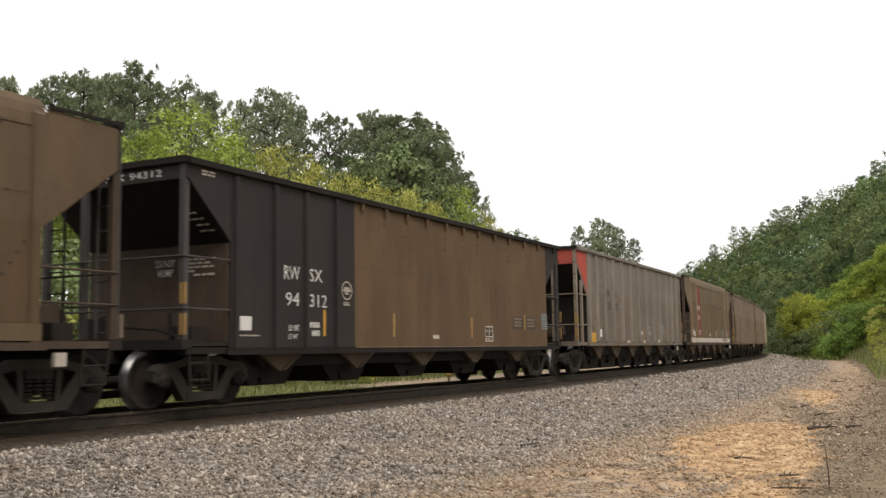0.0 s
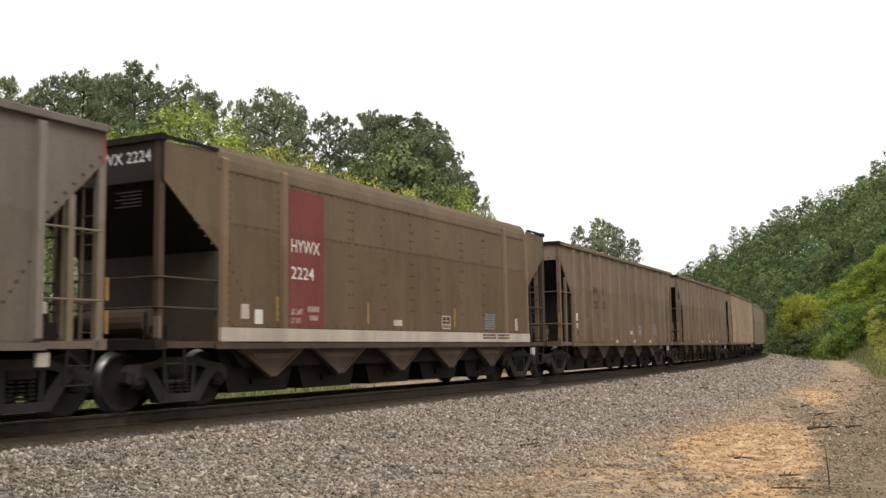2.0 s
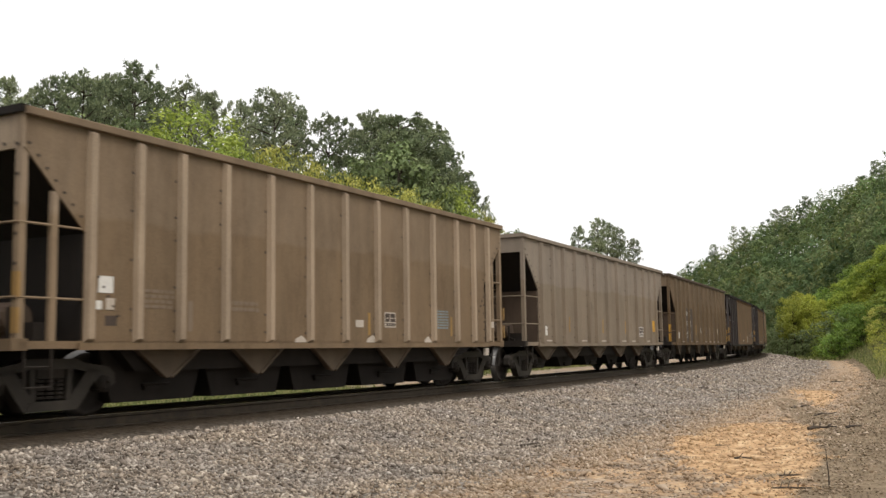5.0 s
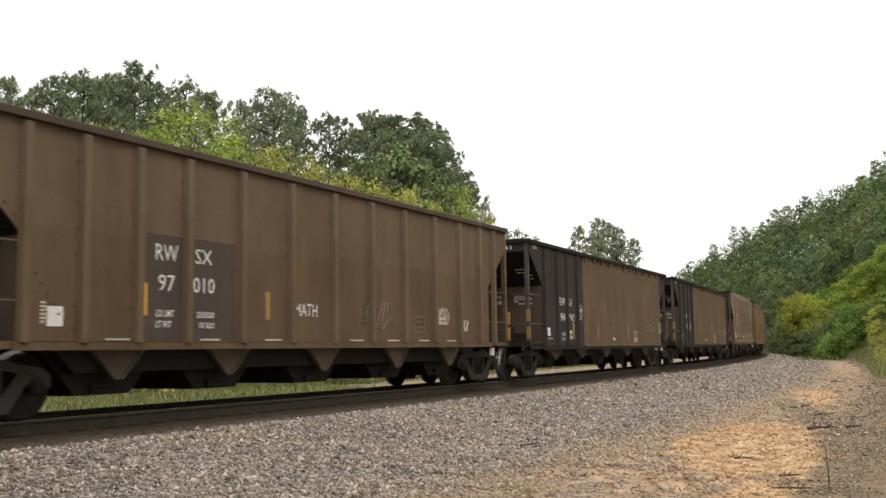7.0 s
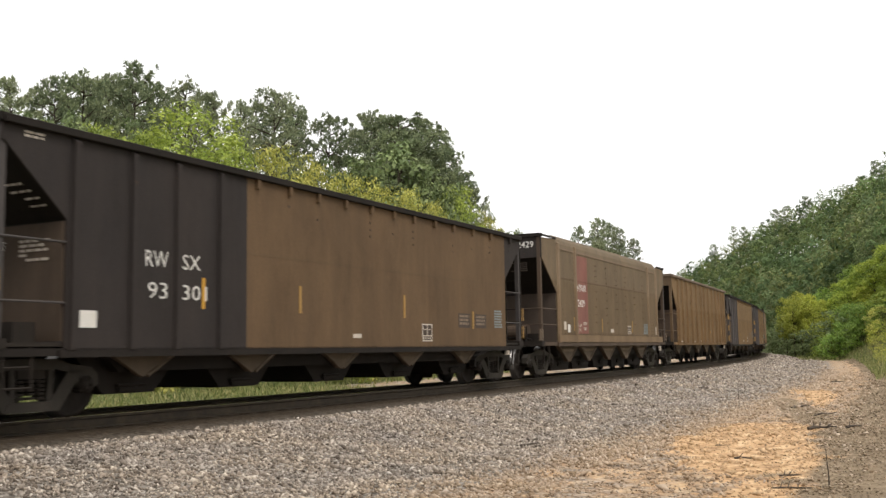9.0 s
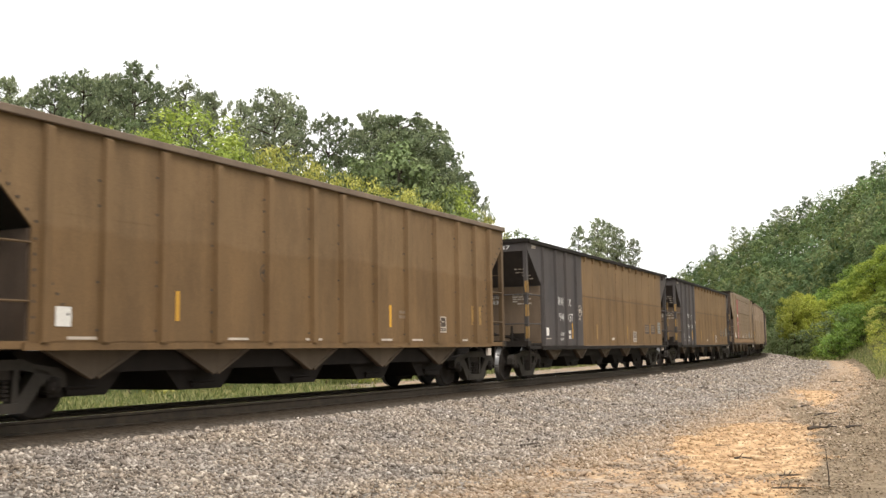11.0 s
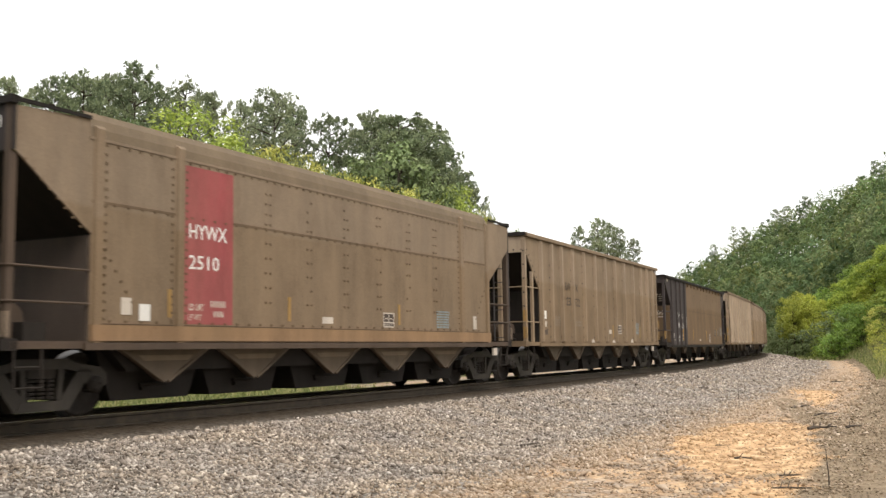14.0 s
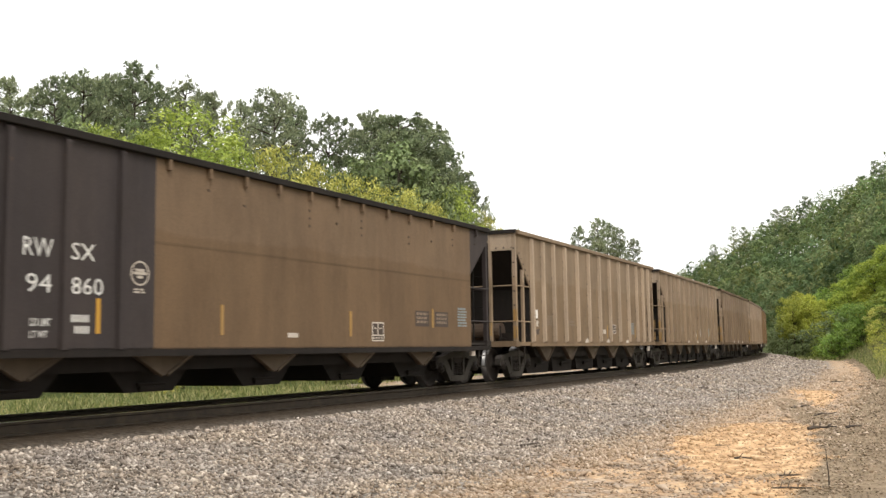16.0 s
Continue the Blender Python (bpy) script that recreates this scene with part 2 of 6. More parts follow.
def add_bogie(car, x):
    truck = new("bogie")
    truck.parent, truck.location = car, (x, 0, 0)
    for y in (-1.08, 1.0):
        bm = fresh()
        # a cast truss: an arched top bar, a sagging lower bar in three runs, two columns, open windows between them
        prism(bm, [(-1.1, 0.6), (-0.98, 0.7), (-0.55, 0.76), (-0.4, 0.82), (0.4, 0.82), (0.55, 0.76), (0.98, 0.7), (1.1, 0.6), (1.02, 0.56), (0.62, 0.63), (0.4, 0.68), (-0.4, 0.68), (-0.62, 0.63), (-1.02, 0.56)], y - 0.06, y + 0.12)
        for e in (-1, 1):
            prism(bm, [(e * 0.84, 0.66), (e * 0.62, 0.69), (e * 0.26, 0.24), (e * 0.26, 0.13), (e * 0.44, 0.13)], y - 0.06, y + 0.12)
            prism(bm, [(e * 0.72, 0.66), (e * 1.1, 0.62), (e * 1.12, 0.46), (e * 1.03, 0.42), (e * 1.0, 0.54), (e * 0.8, 0.54), (e * 0.74, 0.46)], y - 0.05, y + 0.1)
            box(bm, e * 0.889 - 0.1, e * 0.889 + 0.1, y - 0.08, y + 0.1, 0.37, 0.55)
            prism(bm, [(e * 0.36, 0.7), (e * 0.27, 0.7), (e * 0.24, 0.24), (e * 0.32, 0.24)], y - 0.05, y + 0.1)
        prism(bm, [(-0.42, 0.13), (0.42, 0.13), (0.36, 0.26), (-0.36, 0.26)], y - 0.07, y + 0.13)
        part("side_frame", bm, "cast", truck)
        for c in (-0.16, 0.0, 0.16):
            bm = fresh()
            for k in range(5):
                rod(bm, (c, y + 0.02, 0.29 + k * 0.055), (c, y + 0.02, 0.325 + k * 0.055), 0.07, n=8)
            part("spring", bm, "bogie", truck)
    bm = fresh()
    box(bm, -0.22, 0.22, -1.12, 1.12, 0.56, 0.72)
    rod(bm, (0, 0, 0.7), (0, 0, 0.86), 0.2, n=12)
    part("bolster", bm, "bogie", truck)
    bm = fresh()
    for y in (-0.75, 0.75):
        for e in (-1, 1):
            box(bm, e * 0.36, e * 0.42, y - 0.05, y + 0.05, 0.3, 0.62)
    box(bm, -0.4, -0.34, -0.8, 0.8, 0.34, 0.42)
    box(bm, 0.34, 0.4, -0.8, 0.8, 0.34, 0.42)
    part("brake_beam", bm, "soot_shade", truck)
    for ax in (-0.889, 0.889):
        if WHEELSET:
            ws = new("wheelset", WHEELSET[0])
            ws.parent, ws.location = truck, (ax, 0, WHEEL)
            continue
        bm = fresh()
        rod(bm, (0, -1.06, 0), (0, 1.06, 0), 0.082, n=10)
        for e in (-1, 1):
            lathe(bm, [(0.1, e * 0.62), (0.15, e * 0.66), (0.3, e * 0.735), (0.385, e * 0.7), (0.49, e * 0.695), (0.488, e * 0.72),
                       (WHEEL, e * 0.735), (WHEEL - 0.006, e * 0.825), (0.385, e * 0.83), (0.37, e * 0.78), (0.16, e * 0.8), (0.1, e * 0.82)], 20)
            rod(bm, (0, e * 0.98, 0), (0, e * 1.17, 0), 0.12, n=14)
            for k in range(3):
                a = k * math.tau / 3
                rod(bm, (0.06 * math.cos(a), e * 1.165, 0.06 * math.sin(a)), (0.06 * math.cos(a), e * 1.19, 0.06 * math.sin(a)), 0.02, n=6)
        bmesh.ops.recalc_face_normals(bm, faces=bm.faces)
        me = bpy.data.meshes.new("wheelset")
        for f in bm.faces:
            rr = [math.hypot(v.co.x, v.co.z) for v in f.verts]
            f.material_index = 1 if min(rr) > 0.44 else 0
            f.smooth = True
        bm.to_mesh(me)
        bm.free()
        me.materials.append(M["bogie"])
        me.materials.append(M["tread"])
        WHEELSET.append(me)
        ws = new("wheelset", me)
        ws.parent, ws.location = truck, (ax, 0, WHEEL)


def ladder(car, x, y, z0, z1, width, mat, along="x", tip=None):
    bm = fresh()
    for e in (0, 1):
        px, py = (x + e * width, y) if along == "x" else (x, y + e * width)
        rod(bm, (px, py, z0), (px, py, z1), 0.022, n=6)
    k = int((z1 - z0) / 0.38)
    for i in range(k + 1):
        z = z0 + 0.12 + i * (z1 - z0 - 0.2) / max(1, k)
        q = (x + width, y, z) if along == "x" else (x, y + width, z)
        rod(bm, (x, y, z), q, 0.014, n=6)
    part("ladder", bm, mat, car)


def plate(car, name, x0, x1, z0, z1, material, proud=0.012, y=-HW, label=""):
    """A thin painted or bolted plate on the outer side."""
    bm = fresh()
    box(bm, x0, x1, y - proud, y + 0.001, z0, z1)
    return part(name, bm, material, car, label)


def make_car(spec):
    """A covered outline for all kinds: side sheets cut away at the ends over sloping end sheets, sills, chords, posts, bays, bogies."""
    L, zt = spec["length"], spec["top"]
    car = new("hopper_car")
    side, trim, under = spec["side"], spec["trim"], spec.get("bay", "bay_tan")
    xs, z1, z2 = spec["cut"], spec["cut_top"], spec["cut_low"]
    front, foot = spec.get("front_len", 0), spec.get("base", 1.02)
    for y in (-HW, HW):
        y0, y1 = (y, y + 0.03) if y < 0 else (y - 0.03, y)
        pts_f = [(0.0, zt - 0.1), (0.0, z1), (xs, z2), (xs, foot)]
        pts_r = [(L - xs, foot), (L - xs, z2), (L, z1), (L, zt - 0.1)]
        if spec.get("shoulder"):
            c, zs = spec["shoulder"], zt - 0.29
            pts_r += [(L - c, zt - 0.04), (L - c, zs), (c, zs), (c, zt - 0.04)]
        if front:
            bm = fresh()
            prism(bm, pts_f + [(front, foot), (front, zt - 0.1)], y0, y1)
            part("side_sheet", bm, spec["front"], car, "black-painted end of the side sheet")
            bm = fresh()
            prism(bm, [(front, zt - 0.1), (front, foot), (L - xs, foot), (L - xs, zt - 0.1)], y0, y1)
            part("side_sheet", bm, side, car)
            bm = fresh()
            prism(bm, [(L - xs, z2), (L, z1), (L, zt - 0.1), (L - xs, zt - 0.1)], y0, y1)
            part("side_sheet", bm, spec["front"], car, "black-painted end of the side sheet")
        else:
            bm = fresh()
            prism(bm, pts_f + pts_r, y0, y1)
            part("side_sheet", bm, side, car)
        s = -1 if y < 0 else 1
        # top chord and side sill
        bm = fresh()
        if spec.get("shoulder"):
            c, zs = spec["shoulder"], zt - 0.29
            box(bm, c, L - c, min(y, y + s * 0.012), max(y, y + s * 0.012), zs - 0.03, zs + 0.01)
            part("lap_strip", bm, trim, car)
            bm = fresh()
            v = []
            for yy, zz in ((y, zs), (y - s * 0.025, zs + 0.14), (y - s * 0.08, zs + 0.28), (y - s * 0.17, zs + 0.39), (y - s * 0.22, zs + 0.38)):
                v.append([bm.verts.new((c, yy, zz)), bm.verts.new((L - c, yy, zz))])
            for a, b2 in zip(v, v[1:]):
                bm.faces.new((a[0], a[1], b2[1], b2[0]))
            part("curved_roof_edge", bm, spec.get("roof", side), car)
            for e0, e1 in ((0.0, c), (L - c, L)):
                bm = fresh()
                box(bm, e0, e1, min(y, y + s * 0.03), max(y, y + s * 0.03), zt - 0.05, zt)
                part("end_chord", bm, "soot_shade", car)
        else:
            box(bm, -0.03, L + 0.03, min(y, y + s * 0.08), max(y, y + s * 0.08), zt - 0.11, zt)
            bmesh.ops.bevel(bm, geom=bm.edges[:], offset=0.012, segments=1, affect="EDGES")
            part("top_chord", bm, trim, car)
        bm = fresh()
        box(bm, xs - 0.1, L - xs + 0.1, min(y, y + s * 0.05), max(y, y + s * 0.05), foot - 0.09, foot + 0.01)
        box(bm, 0.0, L, min(y, y - s * 0.12), max(y, y - s * 0.12), foot - 0.07, foot + 0.03)
        part("side_sill", bm, spec.get("sill", side), car)
        # posts
        for i, px in enumerate(spec["posts"]):
            tone = spec.get("post", side)
            w, dp = spec["post_w"], spec["post_d"]
            if front and px < front - 0.05:
                tone = spec["front"]
            z0 = foot + 0.01
            bm = fresh()
            a, b2 = (y - dp, y) if s < 0 else (y, y + dp)
            if front and px > L - xs:
                tone = spec["front"]
                box(bm, px - 0.032, px + 0.032, a, b2, zt - 0.27, zt - 0.11)
            elif front and px > front - 0.05:
                box(bm, px - 0.032, px + 0.032, a, b2, zt - 0.27, zt - 0.11)
                if spec.get("ribs"):
                    box(bm, px - 0.035, px + 0.035, y - 0.006 if s < 0 else y, y if s < 0 else y + 0.006, foot + 0.02, zt - 0.27)
            else:
                box(bm, px - w / 2, px + w / 2, a, b2, z0, zt - 0.11)
                for vtx in bm.verts:
                    if abs(vtx.co.y) > HW + 0.01:
                        vtx.co.x = px + (vtx.co.x - px) * 0.72
                        if vtx.co.z > 3:
                            vtx.co.z -= 0.05
                        if vtx.co.z < 1.1 and spec.get("foot"):
                            vtx.co.z += 0.05
            part("side_post", bm, tone, car)
        # the seam where upper and lower sheets lap
        if spec.get("seam"):
            bm = fresh()
            box(bm, max(xs, front), L - xs, y - 0.003 if s < 0 else y, y if s < 0 else y + 0.003, spec["seam"] - 0.02, spec["seam"] + 0.02)
            part("lap_seam", bm, spec.get("seam_tone", side), car)
        if spec.get("rivets"):
            bm = fresh()
            for (rx, rz) in spec["rivets"]:
                box(bm, rx - 0.019, rx + 0.019, y - 0.012 if s < 0 else y, y if s < 0 else y + 0.012, rz - 0.017, rz + 0.017)
            o = part("rivets", bm, spec.get("rivet_tone", "faded"), car)
            tagged(o, kind="stuff")
    # ends
    for end in (0, 1):
        X = (lambda x: x) if end == 0 else (lambda x: L - x)
        tone = spec.get("front", side) if end == 0 and front else spec.get("end", side)
        # The slope sheet's dark default tone includes the shade of its downward face.
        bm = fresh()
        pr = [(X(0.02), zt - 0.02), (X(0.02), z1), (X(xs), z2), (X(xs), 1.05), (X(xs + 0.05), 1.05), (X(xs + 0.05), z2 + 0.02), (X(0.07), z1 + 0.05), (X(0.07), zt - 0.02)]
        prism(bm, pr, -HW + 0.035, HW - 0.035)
        part("end_sheet", bm, spec.get("slope", "soot_shade"), car, "dark sloping end sheet")
        # On R and H cars the bulkhead's dark tone includes the recess's shade.
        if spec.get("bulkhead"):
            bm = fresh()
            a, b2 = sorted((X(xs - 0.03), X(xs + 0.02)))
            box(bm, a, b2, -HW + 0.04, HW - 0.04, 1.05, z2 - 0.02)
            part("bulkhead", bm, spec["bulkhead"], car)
        bm = fresh()
        a, b2 = sorted((X(-0.03), X(0.02)))
        box(bm, a, b2, -HW, HW, z1 + spec.get("plate_up", 0.0), zt - 0.06)
        part("end_plate", bm, spec.get("end_plate", tone), car)
        if spec.get("foot"):
            bm = fresh()
            for k in range(14):
                yy = -HW + 0.12 + k * (2 * HW - 0.24) / 13
                box(bm, *sorted((X(-0.03), X(-0.045))), yy - 0.02, yy + 0.02, z1 + 0.05, z1 + 0.09)
            for k in range(7):
                for yy in (-HW + 0.06, HW - 0.06):
                    zz = z1 + 0.02 - k * 0.38
                    box(bm, *sorted((X(-0.05), X(-0.062))), yy - 0.02, yy + 0.02, zz, zz + 0.04)
            tagged(part("end_bolts", bm, "faded", car), kind="stuff")
        bm = fresh()
        a, b2 = sorted((X(-0.09), X(0.05)))
        box(bm, a, b2, -HW - 0.02, HW + 0.02, zt - 0.08, zt + 0.02)
        part("end_cap", bm, spec.get("cap", trim), car)
        for py in spec["end_posts"]:
            bm = fresh()
            a, b2 = sorted((X(-0.05), X(0.06)))
            box(bm, a, b2, py - 0.05, py + 0.05, 1.05, zt - 0.08)
            part("end_post", bm, spec.get("end_post", tone), car)
        for py in (-HW + 0.04, HW - 0.04):
            for px in spec.get("corner_stubs", []):
                bm = fresh()
                a, b2 = sorted((X(px - 0.05), X(px + 0.05)))
                zz = z1 + (z2 - z1) * px / xs
                box(bm, a, b2, py - 0.035, py + 0.035, 1.05, zz)
                part("corner_stub", bm, spec.get("end_post", tone), car)
        # end sill, platform, coupler, air tank, rails
        bm = fresh()
        a, b2 = sorted((X(-0.12), X(0.12)))
        box(bm, a, b2, -HW, HW, 0.93, 1.08)
        a, b2 = sorted((X(0.0), X(xs + 0.05)))
        box(bm, a, b2, -HW + 0.05, HW - 0.05, 0.98, 1.03)
        part("end_sill", bm, spec.get("end_sill", "bogie"), car)
        bm = fresh()
        g = spec["gap"] / 2
        a, b2 = sorted((X(-g + 0.1), X(1.5)))
        box(bm, a, b2, -0.17, 0.17, 0.72, 0.98)
        a, b2 = sorted((X(-g - 0.06), X(-g + 0.22)))
        box(bm, a, b2, -0.15, 0.2, 0.7, 0.98)
        part("coupler", bm, "soot_shade", car)
        bm = fresh()
        rod(bm, (X(-0.05), 0.45, 0.85), (X(-g * 0.6), 0.4, 0.45), 0.03, n=6)
        rod(bm, (X(-g * 0.6), 0.4, 0.45), (X(-g), 0.25, 0.5), 0.03, n=6)
        part("air_hose", bm, "soot_shade", car)
        bm = fresh()
        rod(bm, (X(0.3), -1.1, 1.12), (X(0.75), -0.2, 1.3), 0.03, n=6)
        rod(bm, (X(0.35), -0.9, 1.05), (X(0.35), -0.9, 1.5), 0.035, n=6)
        rod(bm, (X(0.2), 0.3, 1.5), (X(0.8), 1.1, 1.5), 0.025, n=6)
        rod(bm, (X(0.7), -1.2, 1.2), (X(0.7), 1.0, 1.35), 0.02, n=6)
        box(bm, *sorted((X(0.45), X(0.8))), -1.25, -0.8, 1.03, 1.3)
        box(bm, *sorted((X(0.25), X(0.6))), 0.5, 0.9, 1.03, 1.45)
        part("brake_gear", bm, "bogie", car)
        for zz in spec.get("rails", (1.55,)):
            bm = fresh()
            rod(bm, (X(-0.06), -HW + 0.02, zz), (X(-0.06), HW - 0.02, zz), 0.018, n=6)
            rod(bm, (X(-0.06), -HW + 0.02, zz), (X(xs), -HW + 0.02, zz), 0.018, n=6)
            part("grab_rail", bm, spec.get("end_post", tone), car)
        # steps hung below the sill
        bm = fresh()
        for px in (0.08, 0.5):
            rod(bm, (X(px), -HW + 0.02, 0.97), (X(px + 0.05), -HW + 0.06, 0.45), 0.02, n=6)
        for zz in (0.46, 0.72):
            rod(bm, (X(0.12), -HW + 0.05, zz), (X(0.54), -HW + 0.05, zz), 0.016, n=6)
        part("sill_step", bm, "bogie", car)
        if not spec.get("tank", True):
            continue
        bm = fresh()
        rod(bm, (X(0.5), -0.9, 1.35), (X(0.5), 0.4, 1.35), 0.23, n=16)
        for yy in (-0.7, 0.2):
            box(bm, *sorted((X(0.4), X(0.6))), yy - 0.04, yy + 0.04, 1.03, 1.2)
        part("air_reservoir", bm, "umber_dark", car)
    # ladder at the rear corner of the outer side, and at the front corner of the inner side
    ladder(car, L + 0.05, -HW + 0.03, 1.05, zt - 0.35, 0.42, spec.get("ladder", trim), along="y")
    ladder(car, 0.02, HW - 0.45, 1.05, zt - 0.5, 0.42, spec.get("ladder", trim), along="y")
    if spec.get("strips"):
        for x, yy in ((-0.065, -HW + 0.06), (L + 0.055, -HW + 0.03)):
            for z0 in spec["strips"]:
                bm = fresh()
                box(bm, x - 0.006, x + 0.006, yy - 0.03, yy + 0.03, z0, z0 + 0.32)
                box(bm, x, x + 0.05, yy - 0.062, yy - 0.055, z0, z0 + 0.32)
                part("reflector_strip", bm, spec.get("strip_tone", "yellow"), car)
    # underframe and hopper bays; dark prisms stand in for shade between the bays
    bm = fresh()
    box(bm, 0.3, L - 0.3, -0.35, 0.35, 0.68, 1.0)
    prism(bm, [(1.9, 1.0), (2.3, 0.62), (L - 2.3, 0.62), (L - 1.9, 1.0)], -1.2, 1.2)
    part("underframe", bm, "soot_shade", car)
    for bx in spec["bays"]:
        w, tip = spec.get("bay_w", 0.5), spec.get("bay_tip", 0.52)
        for y in (-1.3, 1.18):
            bm = fresh()
            prism(bm, [(bx - w, foot - 0.07), (bx - 0.05, tip), (bx + 0.05, tip), (bx + w, foot - 0.07)], y, y + 0.12)
            rim = -0.025 if y < 0 else 0.145
            for p, q in (((bx - w, foot - 0.07), (bx - 0.05, tip)), ((bx + 0.05, tip), (bx + w, foot - 0.07))):
                rod(bm, (p[0], y + rim + (0.02 if y < 0 else -0.02), p[1]), (q[0], y + rim + (0.02 if y < 0 else -0.02), q[1]), 0.03, n=5)
            bay = part("hopper_bay", bm, under, car)
            if spec.get("bay_band") and y < 0:
                bm = fresh()
                prism(bm, [(bx - 0.62 * w, foot - 0.17), (bx - 0.5 * w, foot - 0.25), (bx + 0.5 * w, foot - 0.25), (bx + 0.62 * w, foot - 0.17)], y - 0.012, y - 0.003)
                part("bay_band", bm, spec["bay_band"], bay, "pale band along the top of the bay")
        # Wide dark prism: outlet door plus the shade that fills the bay gaps.
        bm = fresh()
        lo, wide = spec.get("drop", 0.3), spec.get("drop_w", 0.5)
        prism(bm, [(bx - 1.1, 0.93), (bx - wide, lo), (bx + wide, lo), (bx + 1.1, 0.93)], -1.0, 1.0)
        box(bm, bx - 0.24, bx + 0.2, -1.05, 1.05, 0.33, 0.39)
        rod(bm, (bx - 0.3, -1.06, 0.42), (bx + 0.25, -1.06, 0.42), 0.025, n=6)
        part("outlet_door", bm, "soot_shade", car)
    bm = fresh()
    box(bm, L - 1.0, L - 0.82, -HW - 0.01, -HW + 0.05, 0.72, 0.9)
    part("jacking_pad", bm, "cream", car, "pale painted jacking pad")
    add_bogie(car, 0.87)
    add_bogie(car, L - 0.87)
    return car


# ---- lettering and stencils ----
GLYPHS = {}


def letters(text):
    """The letters of a text, its box scaled to 1 by 1, each as points and faces."""
    if text not in GLYPHS:
        cu = bpy.data.curves.new("letters", "FONT")
        cu.body, cu.offset, cu.resolution_u = text, 0.016 if text in ("LD LMT", "LT WT") else 0.008 if text[0] in "H2" else -0.002, 2
        ob = new("letters", cu)
        bpy.context.view_layer.update()
        me = bpy.data.meshes.new_from_object(ob.evaluated_get(bpy.context.evaluated_depsgraph_get()))
        co = np.array([v.co[:2] for v in me.vertices])
        lo, hi = co.min(0), co.max(0)
        co = (co - lo) / (hi - lo)
        root = list(range(len(co)))

        def find(i):
            while root[i] != i:
                root[i] = root[root[i]]
                i = root[i]
            return i
        faces = [tuple(p.vertices) for p in me.polygons]
        for f in faces:
            for v in f[1:]:
                root[find(v)] = find(f[0])
        groups = {}
        for f in faces:
            groups.setdefault(find(f[0]), []).append(f)
        glyphs = []
        for fs in groups.values():
            ids = sorted({v for f in fs for v in f})
            back = {v: i for i, v in enumerate(ids)}
            glyphs.append((co[ids], [tuple(back[v] for v in f) for f in fs]))
        GLYPHS[text] = glyphs
        bpy.data.objects.remove(ob)
        bpy.data.curves.remove(cu)
        bpy.data.meshes.remove(me)
    return GLYPHS[text]


for word in ("RW", "SX", "RWSX", "HYWX", "DO NOT", "HUMP", "LD LMT", "LT WT", "235500", "50500", "MATH", "97", "010", "94", "93", "23", "25", "312", "741", "301", "937", "604", "860", "232", "321", "022", "227",
             "2224", "2429", "2510", "25227", "23232", "23321", "23022", "RWSX 97010", "HYWX 2224", "HYWX 2429", "HYWX 2510",
             "RWSX 94312", "RWSX 94741", "RWSX 93301", "RWSX 94937", "RWSX 94604", "RWSX 94860"):
    letters(word)


def lettering(car, text, x0, x1, z0, z1, material):
    """Painted letters on the outer side."""
    for co, faces in letters(text):
        me = bpy.data.meshes.new("letter")
        me.from_pydata([(x0 + (x1 - x0) * u, -HW - 0.006, z0 + (z1 - z0) * w) for u, w in co], [], faces)
        me.materials.append(M[material])
        new("letter", me).parent = car


def end_lettering(car, text, y0, y1, z0, z1, material, x=-0.036):
    """Painted letters on the leading end, y0 at the reader's left."""
    for co, faces in letters(text):
        me = bpy.data.meshes.new("letter")
        me.from_pydata([(x, y0 + (y1 - y0) * u, z0 + (z1 - z0) * w) for u, w in co], [], faces)
        me.materials.append(M[material])
        new("letter", me).parent = car


def bars(car, x0, x1, z0, z1, rows, material, name="stencil", seed=1, digits=False):
    """Unreadable small lettering as plain bars."""
    rnd = random.Random(seed)
    bm = fresh()
    h = (z1 - z0) / (rows * 1.6)
    for r in range(rows):
        z = z1 - (r * 1.6 + 1) * h
        x = x0
        while x < x1 - 0.02:
            w = 0.03 if digits else min(x1 - x, rnd.uniform(0.05, 0.16))
            box(bm, x, x + w, -HW - 0.005, -HW - 0.001, z, z + h)
            x += w + (0.022 if digits else 0.03)
    return tagged(part(name, bm, material, car), kind="stuff")


def boxed(car, x0, x1, z0, z1, material="white"):
    """A framed stencil block: a dark ground, two dark fields and a line under them."""
    plate(car, "stencil_ground", x0, x1, z0, z1, "panel", 0.003)
    bm = fresh()
    t = 0.025
    y0, y1 = -HW - 0.007, -HW - 0.004
    box(bm, x0, x1, y0, y1, z0, z0 + t)
    box(bm, x0, x1, y0, y1, z1 - t, z1)
    box(bm, x0, x0 + t, y0, y1, z0 + t, z1 - t)
    box(bm, x1 - t, x1, y0, y1, z0 + t, z1 - t)
    zm = z0 + (z1 - z0) * 0.28
    box(bm, x0 + t, x1 - t, y0, y1, zm, zm + t)
    box(bm, (x0 + x1) / 2 - t / 2, (x0 + x1) / 2 + t / 2, y0, y1, zm + t, z1 - t)
    for k in range(4):
        w = (x1 - x0) * 0.2
        box(bm, x0 + w * (0.4 + 1.1 * k), x0 + w * (0.9 + 1.1 * k), y0, y1, z0 + t + 0.02, zm - 0.02)
    for xm in (x0 * 0.72 + x1 * 0.28, x0 * 0.28 + x1 * 0.72):
        box(bm, xm - 0.05, xm + 0.05, y0, y1, z1 - 0.13, z1 - 0.11)
    tagged(part("stencil_frame", bm, material, car), kind="stuff")


